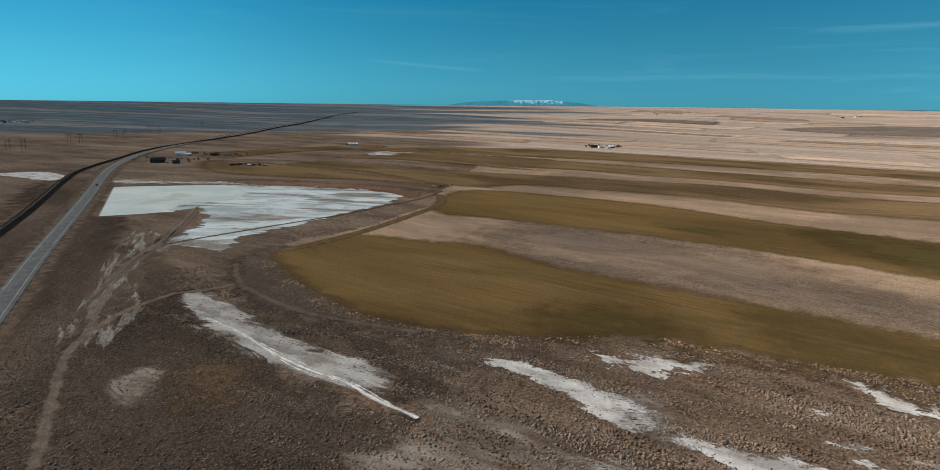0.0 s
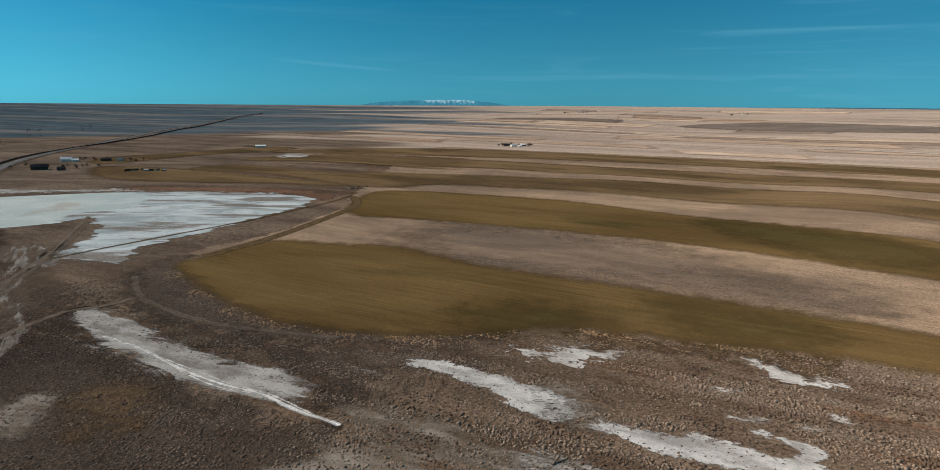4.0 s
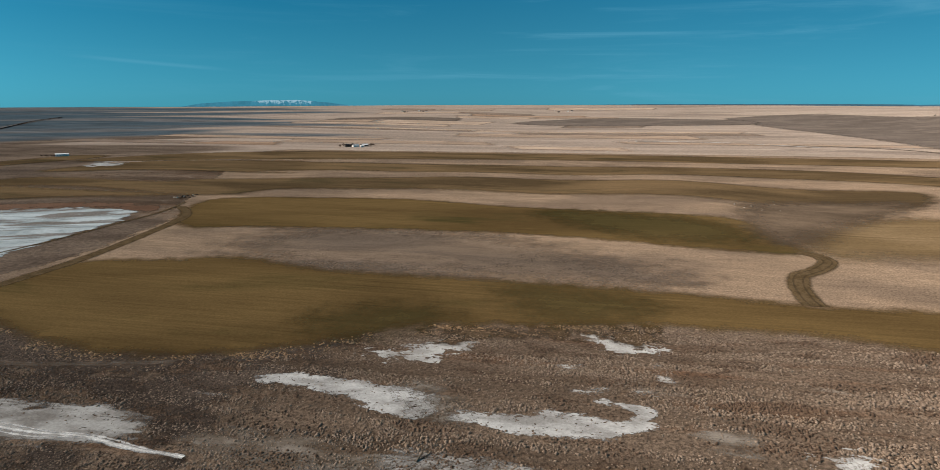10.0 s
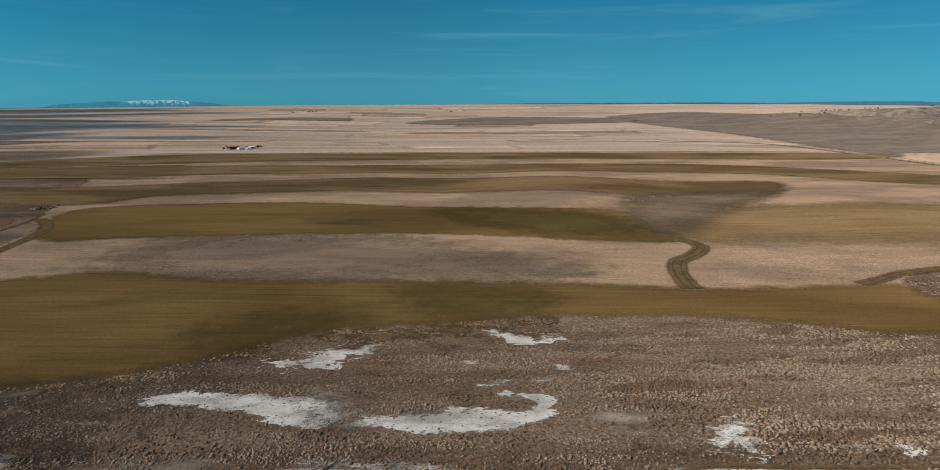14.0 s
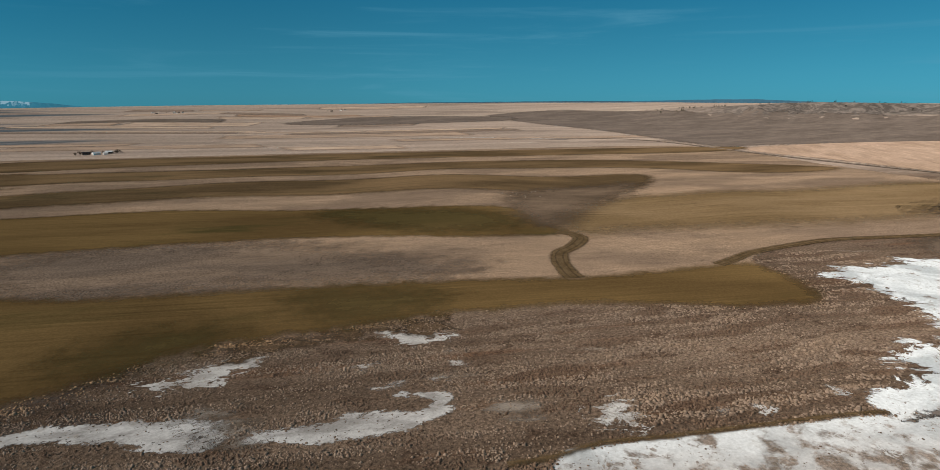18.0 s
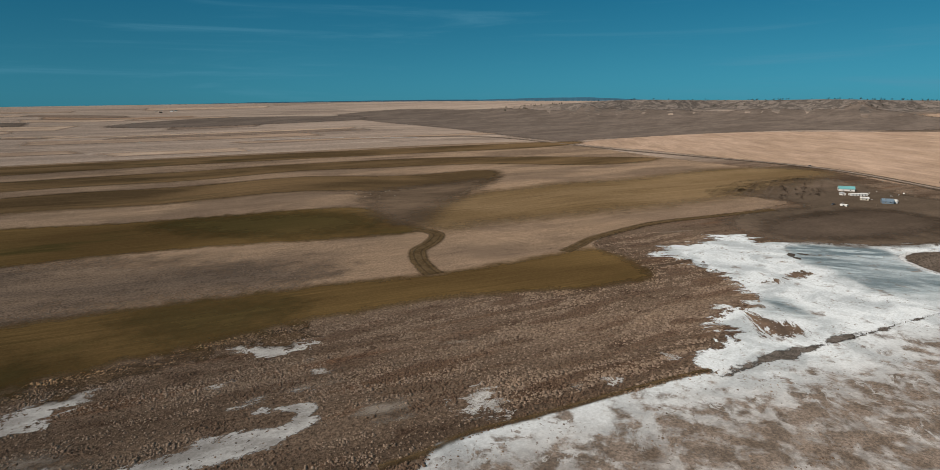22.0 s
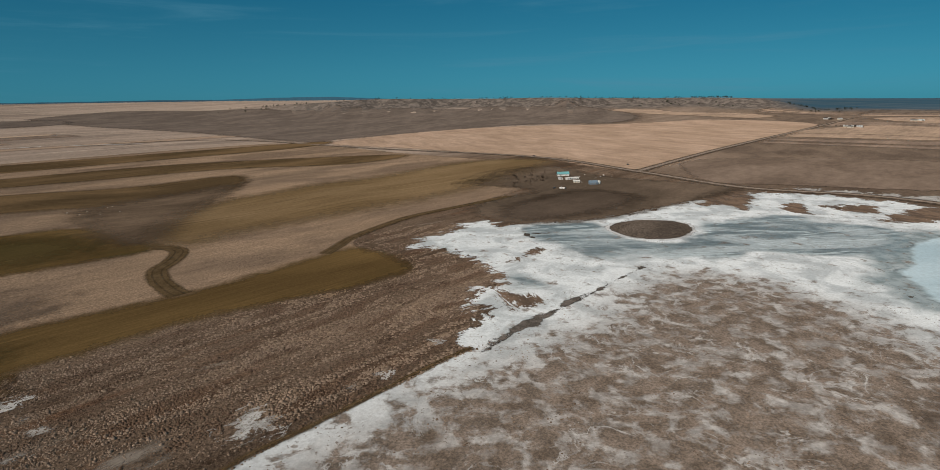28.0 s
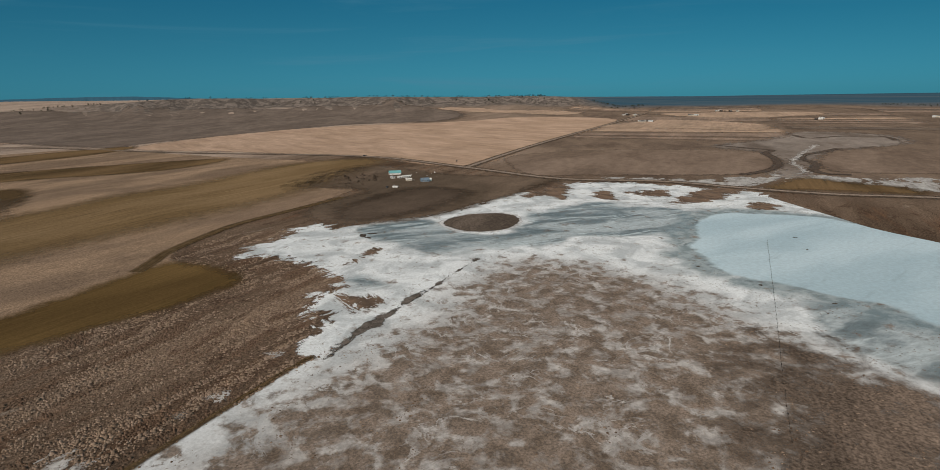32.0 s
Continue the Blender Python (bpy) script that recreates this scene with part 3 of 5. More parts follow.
def offset_line(points, off):
    line = curve(points, per=10)
    way = np.gradient(line, axis=0)
    way /= np.linalg.norm(way, axis=1)[:, None]
    return line + np.stack([way[:, 1], -way[:, 0]], 1) * off


build_ground()

# fields
patch("stubble_field", [(-128, 373), (-128, 406), (-87, 462), (-29, 602), (-27, 705), (105, 1348), (338, 1281), (909, 965), (1344, 686), (1304, 506), (1086, 250), (939, 56), (845, 22), (642, 25), (492, 110), (401, 135), (377, 123), (314, 159), (278, 183), (221, 229), (149, 277), (52, 341), (8, 375), (-70, 369)], M_STUBBLE, "pale grain stubble on rolling ground between green strips", "field", 0.06, 16, 16000)
patch("stubble_field", [(20, 450), (67, 478), (133, 464), (190, 405), (215, 340), (246, 262), (190, 268), (137, 317), (77, 348), (27, 384)], M_STUBBLE_DARK, "trampled grey-brown stubble between two crop strips", "field", 0.12, 60, 9000)
STRIPS = [
    patch("crop_strip", [(-125, 368), (-85, 305), (-45, 265), (-5, 247), (33, 243), (60, 247), (87, 244), (125, 227), (181, 203), (227, 174), (255, 155), (235, 172), (268, 136), (302, 97), (333, 78), (358, 93), (383, 129), (373, 138), (323, 164), (284, 186), (226, 235), (154, 288), (80, 339), (47, 366), (8, 409), (-36, 420), (-82, 434), (-119, 389)], M_CROP, "olive-brown winter crop strip with faint drill rows", "field", 0.16, 14, 16000, group="crop strips"),
    patch("crop_strip", [(-31, 541), (36, 507), (120, 468), (204, 419), (275, 354), (305, 319), (371, 269), (394, 309), (423, 366), (388, 408), (347, 448), (286, 519), (215, 587), (135, 644), (23, 681), (-19, 657)], M_CROP, "olive-green winter crop strip over a low rise", "field", 0.18, 14, 16000, group="crop strips"),
]
patch("crop_strip", [(-283, 914), (-160, 854), (-47, 740), (13, 710), (87, 734), (242, 658), (360, 580), (509, 443), (643, 366), (769, 425), (637, 557), (437, 703), (207, 794), (-1, 867), (-74, 869), (-222, 974)], M_CROP_FAR, "dark olive winter crop strip between stubble", "field", 0.22, 24, 12000, group="crop strips")
patch("crop_strip", [(-241, 1058), (-87, 1023), (107, 894), (75, 944), (470, 757), (779, 566), (915, 304), (1052, 242), (1042, 346), (878, 640), (531, 855), (177, 1058), (131, 1105), (-100, 1183)], M_CROP_FAR, "narrow dark olive crop strip between stubble", "field", 0.24, 24, 12000, group="crop strips")
patch("crop_strip", [(-228, 1226), (20, 1169), (187, 1115), (286, 1086), (587, 945), (966, 705), (1238, 525), (1421, 540), (1086, 794), (661, 1065), (330, 1249), (157, 1327), (-59, 1340)], M_CROP_FAR, "thin far crop strip, dark olive", "field", 0.26, 24, 12000, group="crop strips")
patch("crop_strip", [(-480, 1077), (-400, 1181), (-253, 1360), (-190, 1304), (-332, 1154), (-428, 993)], M_CROP_FAR, "dark green crop strip beside the farmsteads", "field", 0.2, 12, 4000, group="crop strips")
patch("crop_strip", [(-421, 953), (-280, 906), (-153, 818), (-47, 734), (-141, 754), (-237, 764), (-362, 817)], M_CROP_FAR, "dull green pasture strip above the salt pan", "field", 0.2, 14, 4000, group="crop strips")
patch("fallow_field", [(413, 301), (500, 331), (578, 334), (619, 294), (692, 251), (775, 205), (924, 127), (972, 55), (954, -10), (863, 6), (705, 57), (601, 114), (525, 162), (480, 199), (430, 242), (387, 256)], M_FALLOW, "golden brown fallow hillside", "field", 0.2, 50, 9000)
patch("gully", [(500, 430), (590, 440), (640, 420), (690, 384), (574, 347), (500, 331), (402, 294), (386, 304), (410, 344), (455, 390)], M_GULLY, "dark brushy gully between the strips", "gully", 0.24, 30, 5000)
patch("wheat_field", [(1417, 512), (1983, 224), (2134, -305), (2299, -618), (1964, -850), (1144, -332), (825, -134), (1020, 21), (1186, 249)], M_WHEAT, "large pale wheat stubble field beyond the gravel road", "field", 0.2, 20, 8000)
patch("range_land", [(2317, 2191), (3029, 2164), (2940, 987), (3159, 190), (2886, -377), (2254, -299), (2099, 120), (1541, 514), (1411, 580), (1859, 1168)], M_RANGE, "dark brown grazing land below the scarp", "field", 0.15, 60, 8000)
patch("brush_patch", [(1272, 2414), (1507, 2485), (1861, 2424), (2237, 2055), (2138, 1857), (1825, 1948), (1482, 2141)], M_RANGE, "dark brush patch on pale farmland", "field", 0.3, 50, 4000)
patch("pasture", [(690, 86), (760, 72), (822, 52), (870, -7), (754, -84), (708, -153), (658, -212), (590, -159), (538, -105), (490, -54), (466, 8), (486, 40), (535, 62), (594, 36), (634, 6), (668, 40)], M_YARD, "dark damp pasture round the farmstead", "field", 0.2, 20, 8000)
patch("pasture", [(548, 28), (640, -40), (606, -98), (526, -58), (484, -2), (492, 28)], M_DAMP, "near-black damp ground in the pasture", "field", 0.26, 20, 4000)

# the mosaic of far fields, laid out along the strips' bearing
CA, SA = math.cos(radians(LAY)), math.sin(radians(LAY))
mosaic = random.Random(21)


def lay_fields(v, v_end, u_from, u_end, share, picks, allowed, long_way=False):
    while v < v_end:
        deep = mosaic.uniform(350, 800) if long_way else mosaic.uniform(60, 130) * (0.6 + abs(v) / 2600)
        u = u_from + mosaic.uniform(0, 400)
        while u < u_end:
            wide = mosaic.uniform(70, 170) if long_way else mosaic.uniform(260, 900)
            x, y = u + wide / 2, v + deep / 2
            cx, cy = x * CA + y * SA, -x * SA + y * CA
            far, side = math.hypot(cx, cy), math.degrees(math.atan2(cx, cy))
            if mosaic.random() < share and allowed(far, side):
                gap = mosaic.uniform(4, 14)
                ring = [(u + gap, v + gap), (u + wide - gap, v + gap), (u + wide - gap + mosaic.uniform(-60, 60), v + deep - gap),
                        (u + gap + mosaic.uniform(-60, 60), v + deep - gap)]
                pick = mosaic.choice(picks)
                patch("far_field", [(a * CA + b * SA, -a * SA + b * CA) for a, b in ring], M_FAR[pick],
                      ("pale straw-coloured grain field", "tan stubble field on the plain", "dull brown fallow field",
                       "dark ploughed field on the plain", "warm golden stubble field")[pick],
                      "field", 0.14, 24, 900, smooth=False, group="far fields")
            u += wide
        v += deep


lay_fields(1290, 4300, -1500, 1900, 0.42, (0, 0, 1, 1, 1, 4, 2, 2, 3),
           lambda far, side: -12 < side < 56 and far < 4300 and not (far < 1500 and side < 14) and not (side > 36 and far > 1900 and side > 62 - far / 120))
lay_fields(-1900, 700, 900, 4000, 0.36, (1, 2, 2, 2, 3), lambda far, side: 112 < side < 141 and 1250 < far < 3200, True)

# salt
WET = [(441, 19), (465, -2), (477, -42), (439, -50), (414, -72), (420, -105), (471, -125), (486, -158), (512, -200), (483, -227), (457, -262), (412, -249), (370, -218), (374, -198), (379, -166), (387, -139), (357, -109), (369, -80), (361, -39), (398, -10)]
SEEP = [(250, -200), (226, -228), (180, -245), (140, -205), (160, -180), (200, -176), (226, -192)]
PUDDLE = [(333, 31), (337, 7), (322, -12), (301, -11), (291, 6), (294, 22)]
LAKE_SHORE = [(124, 89), (140, 83), (157, 71), (175, 59), (195, 46), (217, 30), (221, 26), (226, 34), (249, 32), (269, 30), (291, 30), (315, 20), (330, 24), (350, 36), (366, 52), (380, 66), (392, 76), (390, 88), (416, 84), (436, 68), (467, 58), (479, 45), (456, 33), (467, 8), (480, -15), (482, -37), (503, -71), (538, -105), (571, -142), (614, -199), (618, -261), (591, -302), (559, -337), (526, -367), (464, -363), (426, -359), (386, -356), (355, -353), (231, -355), (96, -219), (77, -122), (100, 60)]
patch("salt_lake", LAKE_SHORE, M_LAKE, "white salt lake with blue ice, grey wet crust and mottled mud", "salt lake", 0.1, 22, 60000, {
    "ice": [(426, -261), (432, -288), (419, -319), (401, -344), (372, -352), (310, -362), (215, -340), (170, -250), (226, -231), (240, -218), (257, -207), (272, -195), (294, -190), (315, -192), (341, -202), (377, -226)],
    "grey": lambda x, y: np.maximum.reduce([inside(x, y, curve(WET, True, per=5)), inside(x, y, curve(PUDDLE, True, per=5)) - 9, inside(x, y, curve(SEEP, True, per=5)) - 3]),
    "mottle": [(327, -82), (309, -119), (280, -141), (250, -150), (216, -155), (195, -160), (171, -164), (151, -170), (100, -170), (77, -122), (80, 70), (124, 76), (154, 54), (186, 28), (224, -6), (262, -34)],
    "shore": lambda x, y: np.minimum(to_line(x, y, [(124, 89), (140, 83), (157, 71), (175, 59), (195, 46), (217, 31), (221, 26)]), to_line(x, y, [(464, -363), (426, -359), (386, -356), (355, -353), (231, -355)]))})
M_SALT_SLIVER = make_salt("salt_sliver", ragged=7, soft=0.6, thin=0.6, size=4, fade=0.8, low=(0.30, 0.275, 0.25), high=(0.50, 0.475, 0.445), stretch=0.25)
M_SHORE = make_crop("red_shore", (0.13, 0.075, 0.050), (0.21, 0.132, 0.092), (0.10, 0.068, 0.05), size=2.5, soft=6, ragged=14, drilled=False)
M_SCRUBBY = make_stubble("lake_brush", (0.170, 0.130, 0.103), (0.095, 0.073, 0.058), soft=24, ragged=34, grit=0.5)
patch("salt_patch", [(656, -264), (607, -388), (626, -478), (687, -558), (625, -517), (577, -531), (542, -610), (480, -707), (427, -631), (467, -528), (547, -490), (582, -453), (548, -386), (610, -317)], M_SALT_FAR, "white salt crust beyond the gravel road", "salt patch", 0.1, 14, 8000, group="salt patches")
patch("salt_pan", [(-397, 651), (-312, 486), (-261, 511), (-253, 540), (-236, 520), (-215, 461), (-210, 399), (-182, 384), (-164, 378), (-169, 422), (-138, 469), (-117, 510), (-84, 570), (-72, 620), (-83, 645), (-127, 675), (-200, 690), (-303, 680)], M_PAN, "white salt pan with dark mud streaks beside the highway", "salt pan", 0.1, 14, 20000, {"ice": [(-393, 638), (-314, 489), (-287, 500), (-267, 523), (-274, 554), (-245, 575), (-237, 615), (-261, 671), (-335, 675)]}, smooth=False)
patch("shore_band", [(-290, 722), (-240, 726), (-178, 718), (-103, 696), (-55, 652), (-59, 622), (-111, 668), (-183, 684), (-243, 694), (-285, 702)], M_SHORE, "reddish bare shore above the salt pan", "shore", 0.12, 10, 4000)
patch("salt_patch", [(-174, 233), (-184, 262), (-215, 331), (-247, 405), (-237, 426), (-209, 374), (-191, 320), (-162, 280), (-150, 248), (-150, 222)], M_SALT_SPARSE, "thin salt streaks among wheel ruts", "salt patch", 0.08, 24, 9000, group="salt patches")
patch("salt_patch", [(-197, 1131), (-174, 1194), (-139, 1145), (-161, 1101)], M_SALT_FAR, "thin reddish salt patch between strips", "salt patch", 0.3, 14, 2000, group="salt patches")
for pts in ([(1130, 1390), (1179, 1357), (1250, 1300), (1324, 1226)], [(1340, 1180), (1381, 1063), (1400, 1010)]):
    band("salt_streak", pts, 14, M_BROKEN, "thin white salt streak on far farmland", "salt patch", 0.9, 6, group="salt patches")
patch("brush_patch", [(187, -151), (190, -161), (167, -164), (154, -171), (137, -176), (108, -161), (101, -135), (112, -100), (145, -122)], M_SCRUBBY, "dark brown brush on the lake flat", "field", 0.2, 22, 6000)
patch("salt_patch", [(-428, 709), (-356, 703), (-220, 708), (-222, 692), (-342, 689), (-410, 684)], M_SALT_THIN, "thin salt rim above the pan", "salt patch", 0.1, 14, 4000, group="salt patches")
patch("salt_pan", [(-645, 746), (-600, 748), (-561, 768), (-505, 732), (-493, 693), (-516, 695), (-582, 725), (-626, 724)], M_SALT, "white salt pan beyond the railway", "salt pan", 0.1, 10, 4000)
M_TANMUD = make_salt("tan_mud", ragged=22, soft=2, thin=3, size=9, fade=0.85, cap=4, bias=0, low=(0.150, 0.118, 0.090), high=(0.29, 0.250, 0.212), stretch=0.35)
M_FILM = make_salt("salt_film", ragged=17, soft=1.0, thin=1.5, size=8, fade=0.9, low=(0.22, 0.200, 0.182), high=(0.42, 0.405, 0.385), stretch=0.3, warp=0.8)
WHITE, FILM, SPOTTED, TAN, STREAKED = ((M_SALT, "white salt crust patch in the scrub"), (M_FILM, "thin bleached salt film in the scrub"),
                             (M_BROKEN, "broken white salt crust among tussocks"), (M_TANMUD, "pale tan dried mud in the scrub"), (M_SALT_SPARSE, "thin salt streaks where the tracks meet"))
SALT_B = [(-145, 289), (-124, 283), (-95, 251), (-64, 226), (-41, 213), (-28, 198), (-33, 193), (-47, 195), (-62, 201), (-79, 214), (-98, 230), (-125, 257)]
SALT_D = [(7, 217), (19, 217), (35, 206), (50, 193), (59, 187), (65, 176), (61, 167), (53, 167), (45, 173), (39, 185), (29, 197), (18, 207)]
SALT_H = [(67, 164), (79, 158), (93, 154), (104, 146), (115, 139), (122, 140), (118, 147), (113, 152), (119, 151), (127, 143), (127, 137), (123, 133), (114, 131), (103, 132), (92, 138), (80, 147), (70, 156), (62, 162)]
SALT_E = [(53, 227), (63, 221), (71, 222), (79, 222), (91, 218), (92, 214), (81, 210), (73, 206), (67, 210), (61, 216)]
SALT_F = [(147, 204), (151, 197), (158, 190), (168, 177), (154, 181), (147, 188), (147, 196)]
SALT_G = [(155, 97), (160, 97), (166, 94), (162, 88), (157, 83), (151, 86), (152, 94)]
for pts, (mat, words) in ((SALT_B, FILM), (SALT_D, WHITE), (SALT_H, WHITE), (SALT_E, SPOTTED), (SALT_F, SPOTTED), (SALT_G, SPOTTED),
                          ([(-123, 185), (-125, 195), (-122, 205), (-116, 207), (-112, 197), (-111, 186), (-113, 177)], TAN),
                          ([(-12, 185), (0, 179), (14, 169), (23, 159), (35, 151), (48, 145), (66, 134), (66, 131), (24, 149), (13, 160), (-3, 170)], TAN),
                          ([(-28, 150), (-14, 161), (10, 154), (22, 146), (10, 138), (-26, 138)], TAN), ([(38, 149), (48, 145), (71, 131), (71, 127), (37, 142)], FILM),
                          ([(59, 190), (68, 176), (66, 164), (60, 165)], TAN), ([(134, 122), (142, 120), (141, 113), (137, 111), (133, 115)], TAN),
                          ([(-253, 414), (-247, 435), (-215, 418), (-194, 383), (-202, 375), (-221, 381)], STREAKED),
                          ([(196, 61), (199, 55), (193, 56)], WHITE), ([(230, 50), (229, 40), (225, 41)], WHITE)):
    patch("salt_patch", pts, mat, words, "salt patch", 0.1, 8, 6000, group="salt patches")

for pts in ([(112, 162), (117, 162), (123, 159), (121, 157)], [(132, 153), (136, 150), (137, 147), (132, 150)], [(148, 159), (150, 157), (150, 152), (146, 156)], [(117, 182), (123, 181), (127, 178), (120, 178)], [(151, 168), (156, 167), (154, 166)], [(-12, 213), (-2, 208), (-7, 208)], [(186, 70), (188, 65), (183, 66)]):
    patch("salt_patch", pts, M_SALT_SLIVER, "small bleached salt sliver in the scrub", "salt patch", 0.1, 6, 900, group="salt patches")
patch("brush_patch", [(-124, 141), (-151, 205), (-154, 244), (-144, 273), (-86, 219), (-53, 186), (-25, 166), (-28, 140), (-71, 129), (-116, 128)], M_DARKBRUSH, "dark brown low brush beside the dirt track", "field", 0.07, 26, 9000)
patch("brush_patch", [(-109, 284), (-58, 246), (-4, 230), (20, 224), (28, 208), (1, 214), (-12, 187), (-43, 221), (-75, 249)], M_DARKBRUSH, "dark brown low brush below the crop strip", "field", 0.07, 22, 9000)
for pts in ([(-102, 188), (-103, 205), (-92, 210), (-80, 198), (-81, 182), (-91, 178)], [(85, 237), (115, 226), (154, 206), (178, 202), (177, 192), (166, 186), (148, 202), (116, 216), (89, 220)]):
    patch("grass_patch", pts, M_GRASS, "rank orange-brown grass patch in the scrub", "grass", 0.13, 8, 4000)
for pts in ([(149, 277), (178, 255), (195, 226), (171, 219), (151, 226), (142, 252)], [(42, 268), (73, 272), (92, 256), (77, 248), (49, 253)], [(288, 486), (340, 438), (384, 373), (371, 320), (313, 342), (286, 402)]):
    flush = patch("green_flush", pts, M_GREEN, "darker green flush in the crop", "", 0.3, 30, 4000)
    flush.parent = STRIPS[1 if pts[0][0] == 288 else 0]

# roads and tracks
M_VERGE = make_track("weedy_verge", (0.075, 0.056, 0.042), (0.13, 0.098, 0.074), soft=2.5, ragged=4.0, fade=0.85)
HIGHWAY, RAIL = [(-169, 166), (-196, 213), (-224, 267), (-267, 350), (-335, 487), (-380, 577), (-426, 667), (-460, 733), (-493, 801), (-527, 883), (-573, 1017), (-606, 1173), (-634, 1412), (-673, 1737), (-713, 2327), (-629, 3223)], [(-282, 292), (-312, 351), (-345, 422), (-390, 515), (-480, 690), (-527, 795), (-570, 951), (-613, 1126), (-626, 1329), (-630, 1624), (-684, 2390), (-639, 3344)]
M_LINE = plain("road_paint", (0.38, 0.38, 0.37), 0.7, size=0.5, amount=0.15)
M_SHOULDER = make_track("road_verge", (0.095, 0.070, 0.054), (0.165, 0.122, 0.092), soft=4.0, ragged=8.0, fade=0.8)
M_STEEL = plain("rail_steel", (0.20, 0.16, 0.14), 0.45, 0.8, 0.3)
M_ROADSIDE = make_crop("roadside_brush", (0.070, 0.052, 0.041), (0.128, 0.094, 0.072), (0.055, 0.042, 0.034), size=2.2, soft=14, ragged=16, turn=-115, brushy=True, drilled=False)
patch("brush_patch", [(-140, 200), (-165, 300), (-215, 375), (-250, 400), (-290, 478), (-330, 490), (-400, 640), (-455, 690), (-500, 690), (-400, 500), (-330, 370), (-280, 270), (-210, 160)], M_ROADSIDE, "dark rutted brush beside the highway", "field", 0.06, 26, 9000)
band("verge", HIGHWAY, 26, M_SHOULDER, "bare brown gravel verge of the highway", "verge", 0.12, 5, kind="structure")
road = band("highway", HIGHWAY, 11.5, M_ASPHALT, "worn grey two-lane asphalt highway with white edge lines", "road", 0.3, 1.0, 0.25, kind="structure")
rail = band("railway", RAIL, 6.0, M_BALLAST, "railway on a dark ballast embankment", "railway", 0.3, 2.0, 1.6, kind="structure")


def ruts(track, points, mat, gauge=1.7, wide=0.5, lift=0.32):
    """Two worn wheel ruts along a track, parts of it."""
    for off in (-gauge / 2, gauge / 2):
        ob = band("wheel_rut", offset_line(points, off), wide, mat, "", "", lift, 0.35, 0, 1, 3)
        ob.parent = track


M_RUT = make_track("pale_rut", (0.18, 0.142, 0.112), (0.27, 0.222, 0.182), soft=0.3, ragged=0.8, fade=0.45)
M_FAINT = make_track("faint_track", (0.15, 0.116, 0.090), (0.22, 0.172, 0.136), ragged=4.0, fade=0.38)
M_DARKRUT = make_track("damp_rut", (0.060, 0.043, 0.026), (0.095, 0.068, 0.042), soft=0.4, ragged=0.6, fade=0.4)
for off, wide in ((-3.7, 0.18), (3.7, 0.18)):
    ob = band("edge_line" if off else "centre_line", offset_line(HIGHWAY, off), wide, M_LINE, "", "", 0.62, 0.0, 0, 1, 1)
    ob.parent = road
for off in (-0.72, 0.72):
    ob = band("rail", offset_line(RAIL, off), 0.16, M_STEEL, "", "", 2.0, 0.0, 0.05, 1, 2)
    ob.parent = rail
TRACK_LINE = [(-117, 142), (-138, 179), (-152, 204), (-161, 227), (-163, 248), (-161, 268), (-152, 290), (-137, 298), (-127, 308)]
ruts(band("dirt_track", TRACK_LINE, 3.6, M_TRACK, "worn dirt track through the scrub", "track", 0.14, 2), TRACK_LINE, M_RUT, 1.8, 0.6, 0.2)
TRACK_LINE = [(-166, 244), (-189, 295), (-205, 336), (-213, 375), (-218, 408), (-253, 540)]
ruts(band("dirt_track", TRACK_LINE, 3.0, M_TRACK, "faint dirt track to the salt pan", "track", 0.14, 2), TRACK_LINE, M_RUT, 1.8, 0.6, 0.2)
for off, wide in ((0.0, 1.3), (1.6, 0.5), (-1.5, 0.6)):
    thread = offset_line([(-121, 257), (-99, 240), (-76, 219), (-58, 204), (-42, 195), (-28, 182), (-15, 172)], 0)
    k = np.arange(len(thread))[:, None]
    thread = thread + np.array([[0.56, 0.83]]) * (off * np.sin(k / 60 * np.pi) + 0.5 * np.sin(k / 4.1 + off)) * np.clip((60 - k) / 14, 0, 1)
    band("dirt_track", thread, wide, M_WTRACK, "white salt-crusted vehicle track", "track", 0.16 + 0.02 * off, 0.7, per=2)
for pts in ([(-143, 349), (-127, 313), (-110, 293), (-80, 268), (-49, 254), (-21, 244)], [(-211, 387), (-205, 359), (-204, 334), (-197, 309), (-189, 279)], [(-211, 387), (-221, 438), (-244, 519)]):
    ruts(band("dirt_track", pts, 3.4, M_FAINT, "pale worn vehicle track in the scrub", "track", 0.17, 2), pts, M_RUT, 1.7, 0.5, 0.22)
patch("field_margin", [(-144, 349), (-121, 297), (-86, 266), (-48, 248), (-4, 238), (31, 234), (59, 241), (33, 247), (-5, 252), (-46, 270), (-77, 300), (-119, 363), (-125, 394), (-139, 388)], M_MARGIN, "dark bare margin round the crop strip", "field", 0.12, 10, 8000)
band("ditch", [(-212, 390), (-190, 420), (-159, 459), (-117, 510), (-78, 571), (-52, 611), (-30, 670)], 3.0, M_DARKTRACK, "dark ditch line across the salt pan", "ditch", 0.2, 2)
band("ditch", [(218, 23), (233, 14), (258, -1), (284, -20), (315, -40), (346, -62)], 1.4, M_CREEK, "dark wet ditch across the salt crust", "ditch", 0.18, 4)
patch("ditch_pool", [(222, 20), (238, 10), (253, -1), (278, -16), (295, -26), (292, -21), (267, -4), (248, 10), (231, 18)], M_CREEK, "wet brown mud widening of the ditch", "ditch", 0.2, 5, 2500)
